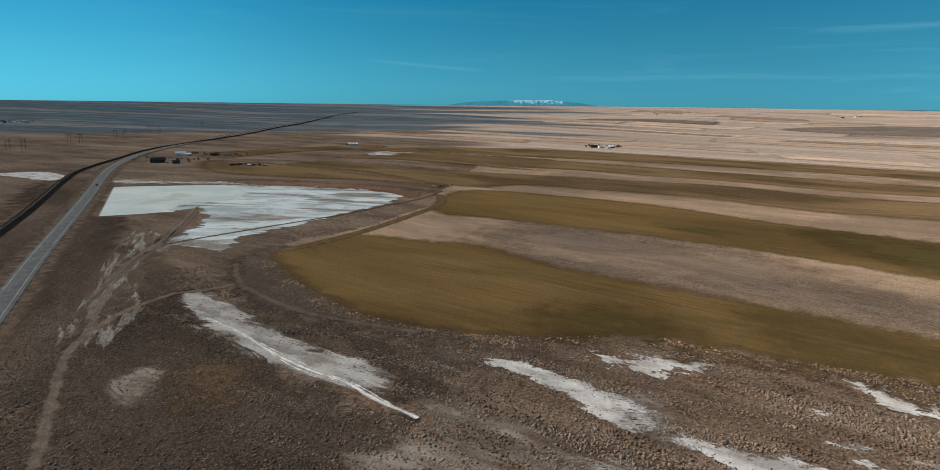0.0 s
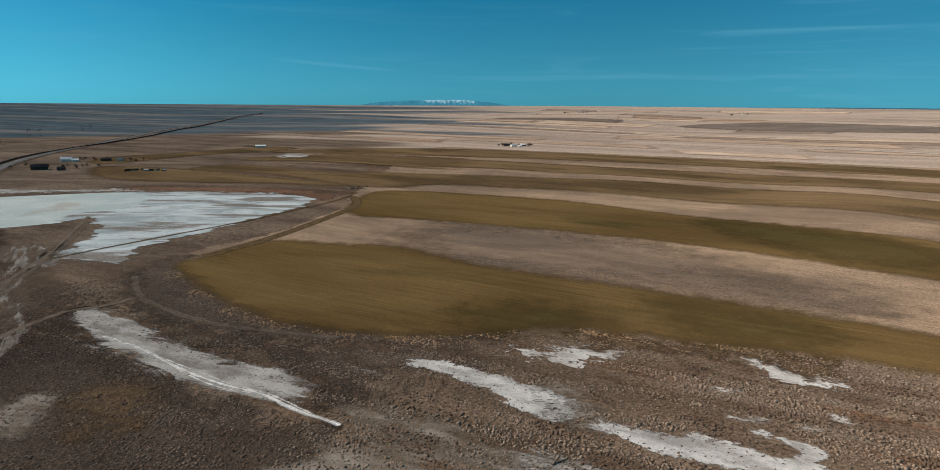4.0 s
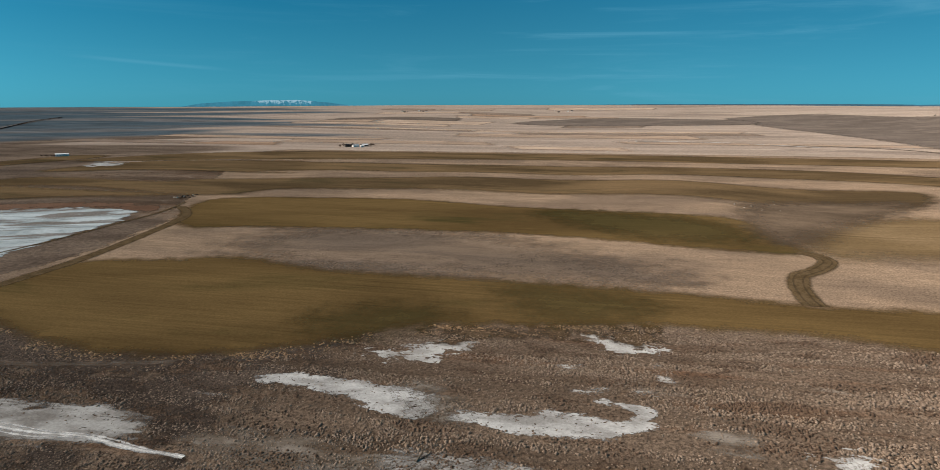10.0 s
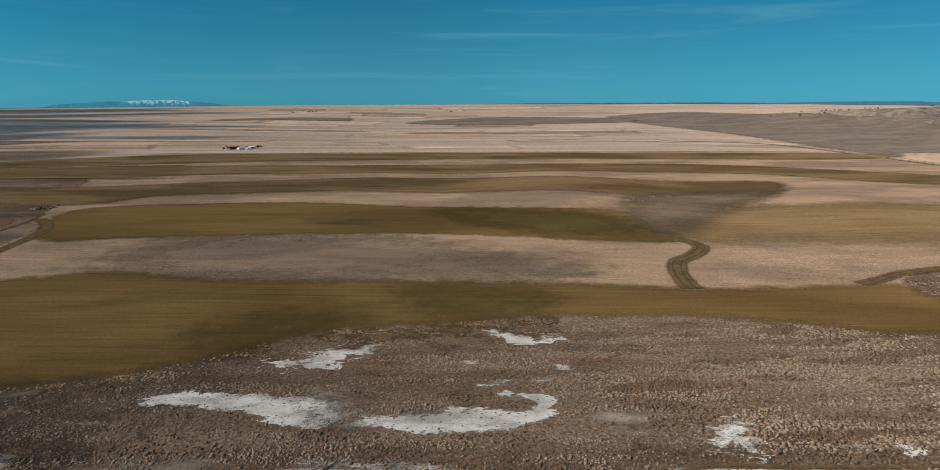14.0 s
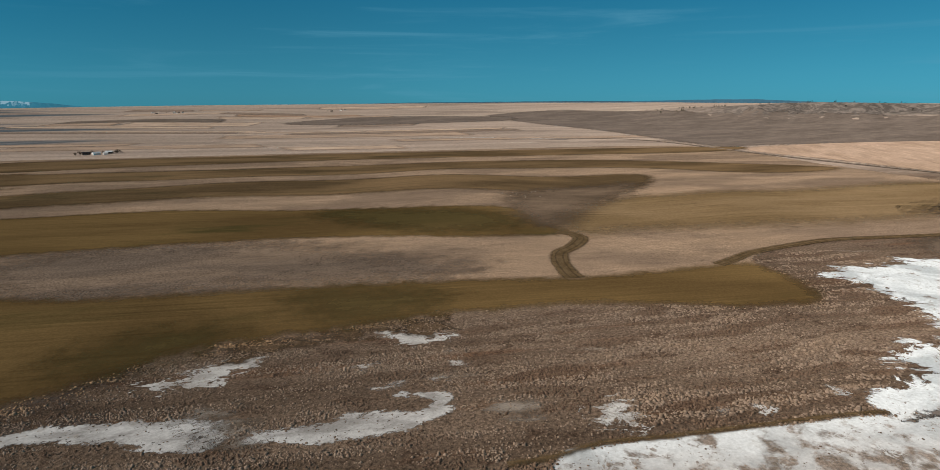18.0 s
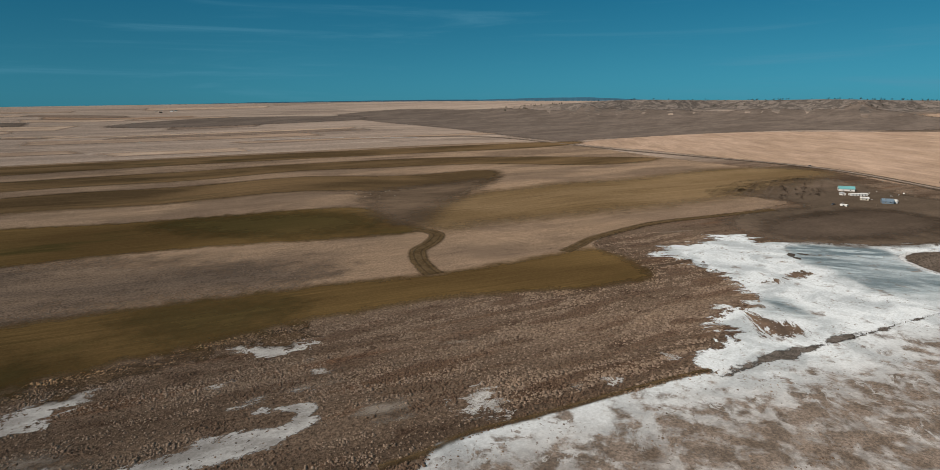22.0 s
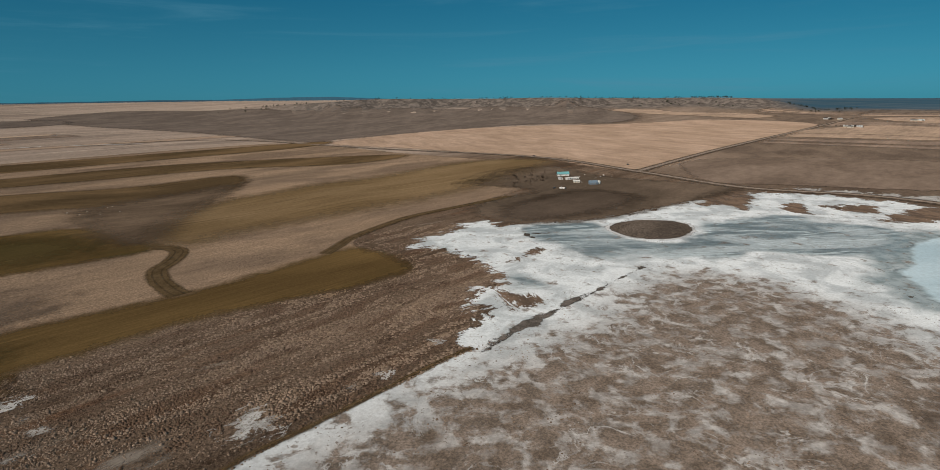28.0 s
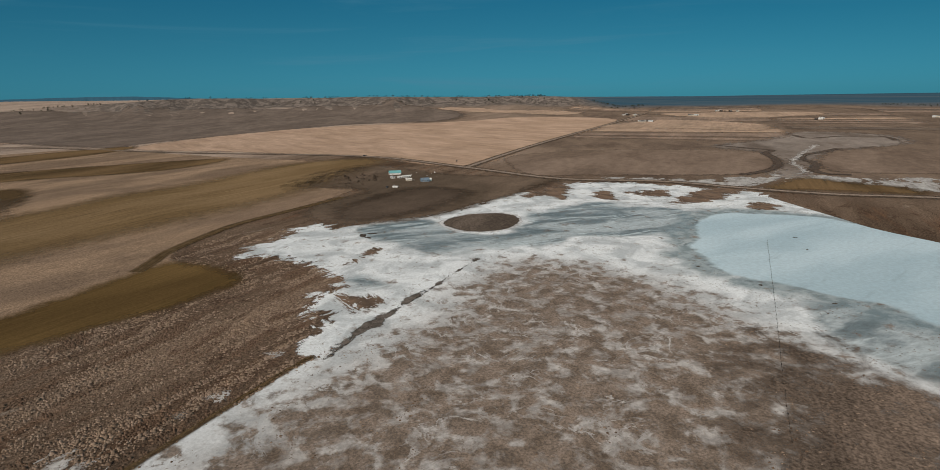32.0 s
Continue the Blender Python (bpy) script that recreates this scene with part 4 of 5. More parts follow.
band("bank", [(112, 98), (124, 90.5), (140, 84.5), (157, 72.5), (175, 60.5), (195, 47.5), (217, 32), (222, 27)], 2.2, M_DARKTRACK, "dark low bank along the salt flat", "bank", 0.24, 1.6, 0.35)
for pts in ([(344, 21), (378, -1), (384, 3), (356, 22)], [(299, 22), (293, 14), (286, 3), (274, -1), (270, 9), (280, 18)], [(492, -267), (477, -286), (500, -331), (536, -373), (554, -359), (537, -318)], [(551, -169), (532, -181), (612, -211), (644, -208), (620, -174), (556, -144)], [(527, -205), (513, -223), (554, -240), (568, -227)], [(533, -255), (515, -276), (552, -301), (558, -273)], [(556, -253), (560, -277), (539, -258)], [(454, -316), (469, -338), (446, -344), (433, -323)]):
    patch("mud_bar", pts, M_BAR, "bare brown mud bar in the salt crust", "mud bar", 0.2, 7, 1500, group="mud bars")
ISLET = np.array([(456, -51), (477, -67), (486, -89), (476, -113), (453, -116), (432, -108), (417, -92), (416, -74), (429, -58)], float)
ISLET = ISLET.mean(0) + (ISLET - ISLET.mean(0)) * 0.95
ISLET_RIM = ISLET.mean(0) + (ISLET - ISLET.mean(0)) * 1.10
patch("salt_patch", ISLET_RIM, M_RIMSALT, "white salt rim round the mud island", "salt patch", 0.25, 8, 4000)
patch("mud_islet", ISLET, M_ISLE, "low brown mud island in the salt lake", "islet", 0.35, 10, 3000)
band("dirt_track", [(-116, 393), (-84, 444), (-54, 511), (-28, 584), (-34, 642)], 9, M_DARKTRACK, "dark grassy track along the field edge", "track", 0.2, 3)
TRACK_LINE = [(277, 191), (285, 202), (302, 220), (320, 233), (338, 237), (353, 242), (368, 250), (375, 263), (372, 275)]
ruts(band("field_track", TRACK_LINE, 12, M_DARKTRACK, "dark winding track between two crop strips", "track", 0.3, 3), TRACK_LINE, M_DARKRUT, 5.0, 1.0, 0.4)
TRACK_LINE = [(366, 144), (383, 142), (414, 140), (452, 128), (495, 110), (548, 71), (602, 32)]
ruts(band("field_track", TRACK_LINE, 9, M_DARKTRACK, "dark track along the field edge to the farmstead", "track", 0.3, 3), TRACK_LINE, M_DARKRUT, 4.0, 1.0, 0.4)
band("verge", [(1414, 1118), (1519, 843), (1218, 366), (1020, 21), (804, -130), (666, -216), (610, -317), (538, -379), (484, -435), (444, -503), (374, -557)], 20, M_VERGE, "dark weedy verge of the gravel road", "verge", 0.25, 4, kind="structure")
band("verge", [(811, -131), (1144, -332), (1624, -649), (1978, -890), (2323, -1149)], 18, M_VERGE, "dark weedy verge of the section road", "verge", 0.25, 4, kind="structure")
M_BED = make_track("channel_bed", (0.070, 0.055, 0.046), (0.115, 0.090, 0.074), soft=3, ragged=5, fade=0.9, size=14)
patch("vale", [(973, -605), (1070, -795), (1220, -982), (1060, -1047), (894, -922), (844, -748), (765, -645), (690, -569), (608, -500), (609, -465), (732, -555), (843, -613)], M_VALE, "grey dry valley floor with salt stains", "valley", 0.18, 30, 5000)
patch("range_lobe", [(922, -218), (978, -349), (946, -488), (883, -593), (812, -591), (721, -543), (656, -477), (638, -408), (681, -274), (718, -193)], M_LOBE, "warm brown grazed flat beyond the gravel road", "field", 0.24, 12, 6000)
patch("range_lobe", [(745, -631), (828, -734), (826, -820), (767, -889), (687, -948), (531, -739), (563, -657), (600, -576), (642, -556)], M_LOBE, "warm brown grazed flat beside the dry channel", "field", 0.24, 12, 6000)
for pts in ([(1790, -806), (1847, -1011), (1539, -1097), (1296, -929), (1393, -846), (1501, -754), (1597, -638)], [(2185, -1119), (2170, -1442), (1958, -1591), (1772, -1475), (1838, -1158)]):
    patch("far_field", pts, M_FAR[1], "tan stubble field on the plain", "field", 0.3, 16, 1500, group="far fields")
for pts in ([(982, -617), (925, -632), (873, -646), (834, -610), (758, -570), (691, -524), (654, -482), (630, -433)], [(860, -762), (821, -697), (792, -644), (746, -603), (718, -594), (687, -578), (642, -537), (610, -527), (593, -546)], [(1135, -892), (1056, -864), (1071, -946), (1039, -1013), (948, -960)]):
    band("channel", pts, 11, M_BED, "dark dry stream channel on the plain", "channel", 0.4, 6)
band("salt_streak", [(626, -514), (678, -544), (725, -572), (788, -631), (893, -740), (928, -776)], 3, M_BROKEN, "white salt streak down the dry channel", "salt patch", 0.45, 9)
patch("grass_patch", [(526, -393), (561, -430), (586, -486), (540, -498), (507, -524), (466, -509), (488, -471), (515, -429)], M_CROP_FAR, "olive-brown rank grass beside the gravel road", "grass", 0.2, 12, 3000)
for pts in ([(2959, -335), (2973, -450), (2787, -737), (2497, -912), (2363, -778), (2580, -611), (2798, -425)],):
    patch("far_field", pts, M_FAR[1], "tan stubble field on the plain", "field", 0.5, 16, 1500, group="far fields")
band("gravel_road", [(1414, 1118), (1519, 843), (1218, 366), (1020, 21), (804, -130), (666, -216), (610, -317), (538, -379), (484, -435), (444, -503), (374, -557)], 8, M_GRAVEL, "pale gravel road past the farmstead", "road", 0.4, 2, 0.4, kind="structure")
band("gravel_road", [(811, -131), (1144, -332), (1624, -649), (1978, -890), (2323, -1149)], 8, M_GRAVEL, "straight gravel section road", "road", 0.4, 2, 0.3, kind="structure")

# ---- scrub ----
STUBBLE = curve([(-128, 373), (-128, 406), (-87, 462), (-29, 602), (-27, 705), (105, 1348), (338, 1281), (909, 965), (1344, 686), (1304, 506), (1086, 250), (939, 56), (845, 22), (642, 25), (492, 110), (401, 135), (377, 123), (314, 159), (278, 183), (221, 229), (149, 277), (52, 341), (8, 375), (-70, 369)], True, per=4)
FIELD, LAKE = curve([(-125, 368), (-85, 305), (-45, 265), (-5, 247), (33, 243), (60, 247), (87, 244), (125, 227), (181, 203), (227, 174), (255, 155), (235, 172), (268, 136), (302, 97), (333, 78), (358, 93), (383, 129), (373, 138), (323, 164), (284, 186), (226, 235), (154, 288), (80, 339), (47, 366), (8, 409), (-36, 420), (-82, 434), (-119, 389)], True, per=5), curve(LAKE_SHORE, True, per=5)
SALTS = [curve(pts, True, per=5) for pts in (SALT_B, SALT_D, SALT_H, SALT_E, SALT_F, SALT_G)]
PATHS = [curve(pts, per=6) for pts in ([(-117, 142), (-138, 179), (-152, 204), (-161, 227), (-163, 248), (-161, 268), (-152, 290), (-137, 298), (-127, 308)], [(-121, 257), (-88, 231), (-64, 211), (-47, 195), (-27, 180), (-13, 171)], [(-143, 349), (-127, 313), (-110, 293), (-80, 268), (-49, 254), (-21, 244)])]


def soft_noise(x, y, size, seed):
    """Smooth noise from 0 to 1 on arrays, by waves turned at random."""
    rng = np.random.default_rng(seed)
    v = np.zeros_like(x)
    for _ in range(7):
        a, f, p = rng.uniform(0, 2 * np.pi), rng.uniform(0.6, 1.7) * 2 * np.pi / size, rng.uniform(0, 6.28)
        v += np.sin((x * np.cos(a) + y * np.sin(a)) * f + p + 1.5 * np.sin((x * np.sin(a) - y * np.cos(a)) * f * 0.6))
    return np.clip(0.5 + v / 7, 0, 1)


def far_from(x, y, line, reach):
    """True where a point is farther than reach from the open line."""
    best = np.full(x.shape, 1e18)
    for (ax, ay), (bx, by) in zip(line[:-1], line[1:]):
        dx, dy = bx - ax, by - ay
        t = np.clip(((x - ax) * dx + (y - ay) * dy) / (dx * dx + dy * dy + 1e-9), 0, 1)
        best = np.minimum(best, (x - ax - t * dx) ** 2 + (y - ay - t * dy) ** 2)
    return best > reach * reach


def tussocks(name, x, y, size, tone, mat, label, category):
    """Many low bushes: each a ragged dome of ten facets or so, joined."""
    rng = np.random.default_rng(5)
    n = len(x)
    turn = rng.uniform(0, 6.28, (n, 1))
    ang = turn + np.arange(5) * 2 * np.pi / 5
    r0 = size[:, None] * rng.uniform(0.40, 0.62, (n, 5))
    r1 = size[:, None] * rng.uniform(0.30, 0.52, (n, 5))
    z0 = height(x, y)
    zb = np.repeat(z0[:, None] - 0.05, 5, 1)
    zm = z0[:, None] + size[:, None] * rng.uniform(0.15, 0.34, (n, 5))
    top = np.stack([x + size * rng.uniform(-0.15, 0.15, n), y + size * rng.uniform(-0.15, 0.15, n), z0 + size * rng.uniform(0.32, 0.52, n)], -1)
    low = np.stack([x[:, None] + r0 * np.cos(ang), y[:, None] + r0 * np.sin(ang), zb], -1)
    mid = np.stack([x[:, None] + r1 * np.cos(ang + 0.5), y[:, None] + r1 * np.sin(ang + 0.5), zm], -1)
    verts = np.concatenate([low, mid, top[:, None]], 1).reshape(-1, 3)
    k, k2 = np.arange(5), (np.arange(5) + 1) % 5
    tri = np.concatenate([np.stack([k, k2, 5 + k], -1), np.stack([k2, 5 + k2, 5 + k], -1), np.stack([5 + k, 5 + k2, np.full(5, 10)], -1)])
    faces = (np.arange(n)[:, None, None] * 11 + tri).reshape(-1, 3)
    me = bpy.data.meshes.new(name)
    me.vertices.add(len(verts))
    me.vertices.foreach_set("co", verts.ravel().astype(np.float32))
    me.loops.add(faces.size)
    me.loops.foreach_set("vertex_index", faces.ravel().astype(np.int32))
    me.polygons.add(len(faces))
    me.polygons.foreach_set("loop_start", np.arange(0, faces.size, 3, dtype=np.int32))
    me.update(calc_edges=True)
    me.attributes.new("tone", "FLOAT", "POINT").data.foreach_set("value", np.repeat(tone, 11).astype(np.float32))
    me.materials.append(mat)
    return tagged(new(name, me), label, category, "", "stuff")


def make_scrub():
    g = Graph("dry_scrub", 0.95, 0.1)
    isle = g.isle()
    col = g.mix(isle, (0.140, 0.100, 0.073), (0.310, 0.232, 0.174))
    col = g.mix(g.span(g.attr("tone"), 0.0, 1.0), col, g.mix(isle, (0.20, 0.125, 0.070), (0.37, 0.245, 0.145)))
    col = g.mix(g.span(g.attr("tone"), -0.2, -1.0), col, g.mix(isle, (0.082, 0.052, 0.035), (0.175, 0.118, 0.082)))
    return g.done(g.grain(col, g.noise(0.35, 3, 0.6), 0.15))


M_SCRUB = make_scrub()


def scatter_scrub():
    rng = np.random.default_rng(11)
    n = 520000
    az = np.radians(rng.uniform(-43, 141, n))
    r = 125 * (470 / 125) ** rng.uniform(0, 1, n)
    x, y = r * np.sin(az), r * np.cos(az)
    lx, ly = x * 0.839 - y * 0.545, x * 0.545 + y * 0.839
    cover = 0.40 * soft_noise(lx * 0.11, ly, 12, 1) + 0.25 * soft_noise(lx * 0.22, ly, 6, 2) + 0.35 * soft_noise(lx * 0.35, ly, 40, 3)
    want = 1.5 * np.clip((cover - 0.42) * 7.0, np.interp(np.degrees(az), [-10, 10], [0.75, 0.18]), 1) * np.clip(1.45 - r / 420, 0.12, 1)  # bushes to a square metre
    keep = rng.uniform(0, 1, n) < want * 4.25 * r * r / n
    x, y, r, cover = x[keep], y[keep], r[keep], cover[keep]
    field = inside(x, y, FIELD)
    lake = inside(x, y, LAKE)
    dark = inside(x, y, curve([(187, -151), (190, -161), (167, -164), (154, -171), (137, -176), (108, -161), (101, -135), (112, -100), (145, -122)], True, per=4)) > -4
    ok = (field < -1.5) & ((lake < 1) | (dark & (rng.uniform(0, 1, len(x)) < 0.7)) | ((rng.uniform(0, 1, len(x)) < 0.20 * (soft_noise(x, y, 30, 6) > 0.5)) & (r < 300)))
    deg = np.degrees(np.arctan2(x, y))
    ok &= (inside(x, y, STUBBLE) < -2) & ~((deg > 2) & (deg < 60) & (r > 300)) & ~((deg < -30) & (r > 330)) & ~((deg < -2) & (r > 380))
    for line in SALTS:
        d = inside(x, y, line)
        ok &= (d < -1) | (rng.uniform(0, 1, len(x)) < 0.06)
    for line in PATHS:
        ok &= far_from(x, y, line, 2.6)
    ok &= far_from(x, y, curve(HIGHWAY, per=4), 15) & far_from(x, y, curve(RAIL, per=4), 8)
    x, y, r, field, cover, lake = x[ok], y[ok], r[ok], field[ok], cover[ok], lake[ok]
    patchy = soft_noise((x * 0.839 - y * 0.545) * 0.3, x * 0.545 + y * 0.839, 22, 9)
    tone = np.clip(1.4 - (-field) / 12, 0, 1) * (soft_noise(x, y, 60, 4) > 0.42) * np.interp(np.degrees(np.arctan2(x, y)), [30, 42], [1, 0.15]) + np.clip((patchy - 0.75) * 2, 0, 0.2)
    tone = np.where((patchy < 0.46) & (tone < 0.1), -np.clip((0.46 - patchy) * 8, 0, 1), tone)
    deg = np.degrees(np.arctan2(x, y))
    # bushes darken towards the sun's side: backlit shade put into their tone
    tone = np.where(tone < 0.3, np.maximum(tone - np.interp(deg, [-22, 10], [0.75, 0.0]), -1), tone)
    size = np.where(rng.uniform(0, 1, len(x)) < 0.08, rng.uniform(0.85, 1.25, len(x)), rng.uniform(0.38, 0.80, len(x))) * (0.75 + 0.5 * cover)
    size = size * np.interp(deg, [45, 65], [1.0, 1.3]) * np.where(lake > 1, 0.6, 1.0) * np.where(tone > 0.5, 1.35, 1.0)
    return tussocks("scrub", x, y, size, tone, M_SCRUB, "dry grey-brown sagebrush and bunch grass tussocks", "scrub")


scatter_scrub()


# ---- things ----
def part(name, bm, mat, parent, label=""):
    me = bpy.data.meshes.new(name)
    bm.to_mesh(me)
    bm.free()
    me.materials.append(mat)
    ob = new(name, me)
    ob.parent = parent
    return tagged(ob, label)


def thing(name, x, y, turn, label, category, group="", lift=0.0):
    ob = new(name)
    ob.matrix_world = pose(x, y, float(height(x, y)) + lift, 0, 0, turn)
    return tagged(ob, label, category, group)


def box(bm, sx, sy, sz, at=(0, 0, 0), bevel=0.0, turn=0.0):
    """A box standing on at."""
    m = pose(at[0], at[1], at[2] + sz / 2, 0, 0, turn) @ Matrix.Diagonal((sx, sy, sz, 1))
    made = bmesh.ops.create_cube(bm, size=1, matrix=m)
    if bevel:
        edges = {e for v in made["verts"] for e in v.link_edges}
        bmesh.ops.bevel(bm, geom=list(edges), offset=bevel, segments=1, affect="EDGES")
    return bm


def rod(bm, a, b, r0, r1=None, sides=7):
    a, b = Vector(a), Vector(b)
    d = b - a
    m = Matrix.Translation((a + b) / 2) @ d.to_track_quat("Z", "Y").to_matrix().to_4x4()
    bmesh.ops.create_cone(bm, cap_ends=True, segments=sides, radius1=r0, radius2=r0 if r1 is None else r1, depth=d.length, matrix=m)
    return bm


def prism(bm, outline, x0, x1):
    """An outline in y, z drawn out along x."""
    a = [bm.verts.new((x0, y, z)) for y, z in outline]
    b = [bm.verts.new((x1, y, z)) for y, z in outline]
    n = len(a)
    bm.faces.new(a[::-1])
    bm.faces.new(b)
    for k in range(n):
        bm.faces.new((a[k], a[(k + 1) % n], b[(k + 1) % n], b[k]))
    return bm


M_WHITE = plain("white_siding", (0.74, 0.73, 0.70), 0.7, size=0.8, amount=0.1)
M_CREAM = plain("cream_siding", (0.58, 0.53, 0.44), 0.8, size=0.8, amount=0.12)
M_TEAL = plain("teal_sheet_roof", (0.17, 0.42, 0.44), 0.5, size=1.5, amount=0.12)
M_BLUE = plain("blue_grey_siding", (0.16, 0.22, 0.28), 0.7, size=1.0)
M_GREYROOF = plain("grey_shingle", (0.22, 0.21, 0.20), 0.85, size=0.5, amount=0.2)
M_DARKROOF = plain("dark_roof", (0.045, 0.042, 0.045), 0.8, size=0.8, amount=0.2)
M_REDWALL = plain("dark_red_boards", (0.12, 0.045, 0.035), 0.85, size=0.8, amount=0.2)
M_TIN = plain("galvanised_roof", (0.62, 0.63, 0.63), 0.45, 0.3, 1.2, 0.1)
M_WOOD = plain("grey_timber", (0.16, 0.125, 0.095), 0.9, size=0.25, amount=0.25)
M_DARKWOOD = plain("dark_timber", (0.06, 0.048, 0.038), 0.9, size=0.25, amount=0.25)
M_BLEACHED = plain("bleached_wood", (0.42, 0.37, 0.31), 0.9, size=0.2, amount=0.3)
M_GLASS = plain("window_glass", (0.03, 0.04, 0.05), 0.08, size=2, amount=0.05, bump=0.0)
M_DOOR = plain("door_paint", (0.20, 0.18, 0.16), 0.7)
M_TYRE = plain("tyre_rubber", (0.02, 0.02, 0.02), 0.9)
M_RIM = plain("wheel_steel", (0.35, 0.35, 0.36), 0.4, 0.7)
M_BLACKCAR = plain("black_paint", (0.02, 0.02, 0.024), 0.3, amount=0.05)
M_RUST = plain("rusty_steel", (0.085, 0.050, 0.035), 0.85, size=0.4, amount=0.35)
M_GULLYMUD = plain("dark_mud", (0.075, 0.065, 0.056), 0.9, size=0.6, amount=0.25)
M_WIRE = plain("wire", (0.12, 0.11, 0.10), 0.6, 0.6)


def building(name, x, y, turn, length, width, eaves, rise, wall, roof, label, category="building", windows=3, big_door=False, group=""):
    """A gabled building: body, roof slabs with eaves, door, windows with frame and pane, chimney or vent."""
    ob = thing(name, x, y, turn, label, category, group, -0.1)
    h = width / 2
    part("wall", prism(bmesh.new(), [(-h, 0), (h, 0), (h, eaves), (0, eaves + rise - 0.1), (-h, eaves)], -length / 2, length / 2), wall, ob)
    over, t = 0.45, 0.18
    drop = over * rise / h
    part("roof", prism(bmesh.new(), [(-h - over, eaves - drop), (0, eaves + rise), (h + over, eaves - drop), (h + over, eaves - drop + t),
                                     (0, eaves + rise + t), (-h - over, eaves - drop + t)], -length / 2 - over, length / 2 + over), roof, ob)
    part("ridge_cap", box(bmesh.new(), length + 2 * over, 0.4, 0.08, (0, 0, eaves + rise + t - 0.03)), roof, ob)
    dw, dh = (min(4.0, width * 0.45), min(3.8, eaves - 0.2)) if big_door else (1.0, 2.05)
    for s in (-1, 1):
        door = part("door", box(bmesh.new(), 0.1, dw, dh, (s * (length / 2 + 0.03), 0, 0.05), 0.02), M_DOOR, ob)
        part("handle", box(bmesh.new(), 0.06, 0.06, 0.16, (s * (length / 2 + 0.1), dw * 0.38, 1.0)), M_RIM, door)
        for k in range(windows):
            wx = (k + 0.5 - windows / 2) * length / max(windows, 1) * 0.9
            frame_ob = part("window", box(bmesh.new(), 1.3, 0.1, 1.2, (wx, s * (h + 0.02), min(1.0, eaves - 1.4)), 0.02), M_WHITE, ob)
            part("pane", box(bmesh.new(), 1.1, 0.06, 1.0, (wx, s * (h + 0.06), min(1.1, eaves - 1.3))), M_GLASS, frame_ob)
    if not big_door:
        part("chimney", box(bmesh.new(), 0.7, 0.7, 1.6, (length * 0.22, h * 0.3, eaves + rise * 0.6), 0.03), M_GREYROOF, ob)
    return ob


def vehicle(name, x, y, turn, paint, label, length=4.7, pickup=False, lift=0.3):
    ob = thing(name, x, y, turn, label, "truck" if pickup else "car", "", lift)
    L, w = length / 2, 0.9
    prof = [(-L, 0.35), (L, 0.35), (L, 0.75), (L * 0.88, 0.95), (L * 0.42, 1.0), (-L * 0.95, 1.02), (-L, 0.9)]
    bm = bmesh.new()
    prism(bm, [(a, b) for a, b in prof], -w, w)
    part("body", bm, paint, ob)
    cab = [(-L * (0.1 if pickup else 0.85), 1.0), (L * 0.42, 1.0), (L * 0.16, 1.55 + 0.2 * pickup), (-L * (0.06 if pickup else 0.7), 1.55 + 0.2 * pickup)]
    part("cabin", prism(bmesh.new(), cab, -w * 0.86, w * 0.86), M_GLASS, ob)
    part("roof", box(bmesh.new(), w * 1.62, L * (0.2 if pickup else 0.8), 0.07, (0, L * (0.05 if pickup else -0.27), 1.53 + 0.2 * pickup), 0.02), paint, ob)
    for sx in (-1, 1):
        for sy in (-1, 1):
            at = Vector((sx * (w - 0.1), sy * L * 0.62, 0.36))
            wheel = part("wheel", rod(bmesh.new(), at - Vector((0.12, 0, 0)), at + Vector((0.12, 0, 0)), 0.36, sides=14), M_TYRE, ob)
            part("rim", rod(bmesh.new(), at - Vector((0.13, 0, 0)), at + Vector((0.13, 0, 0)), 0.2, sides=10), M_RIM, wheel)
        part("headlight", box(bmesh.new(), 0.34, 0.06, 0.16, (sx * 0.6, L, 0.66)), M_TIN, ob)
        part("tail_light", box(bmesh.new(), 0.2, 0.06, 0.2, (sx * 0.7, -L, 0.72)), M_REDWALL, ob)
    return ob


def make_leaves(name, a, b):
    g = Graph(name, 0.9, 0.1)
    return g.done(g.grain(g.mix(g.isle(), a, b), g.noise(0.5, 3, 0.6), 0.15))


M_BARK = plain("bark", (0.085, 0.062, 0.045), 0.95, size=0.2, amount=0.3)
M_TWIGS = make_leaves("bare_twigs", (0.055, 0.040, 0.030), (0.115, 0.085, 0.062))
M_PINE = make_leaves("pine_needles", (0.016, 0.024, 0.014), (0.040, 0.052, 0.028))


def crown(bm, rng, centre, spread, count, size):
    """Small ragged leaf clumps thrown through a crown's volume."""
    for _ in range(count):
        d = Vector((rng.gauss(0, 1), rng.gauss(0, 1), rng.gauss(0, 1))).normalized() * rng.random() ** 0.4
        c = Vector(centre) + Vector((d.x * spread[0], d.y * spread[1], d.z * spread[2]))
        s = size * rng.uniform(0.6, 1.4)
        pts = [bm.verts.new(c + Vector((rng.uniform(-1, 1), rng.uniform(-1, 1), rng.uniform(-0.8, 0.8))) * s) for _ in range(4)]
        for f in ((0, 1, 2), (0, 2, 3), (0, 3, 1), (1, 3, 2)):
            bm.faces.new([pts[k] for k in f])
    return bm


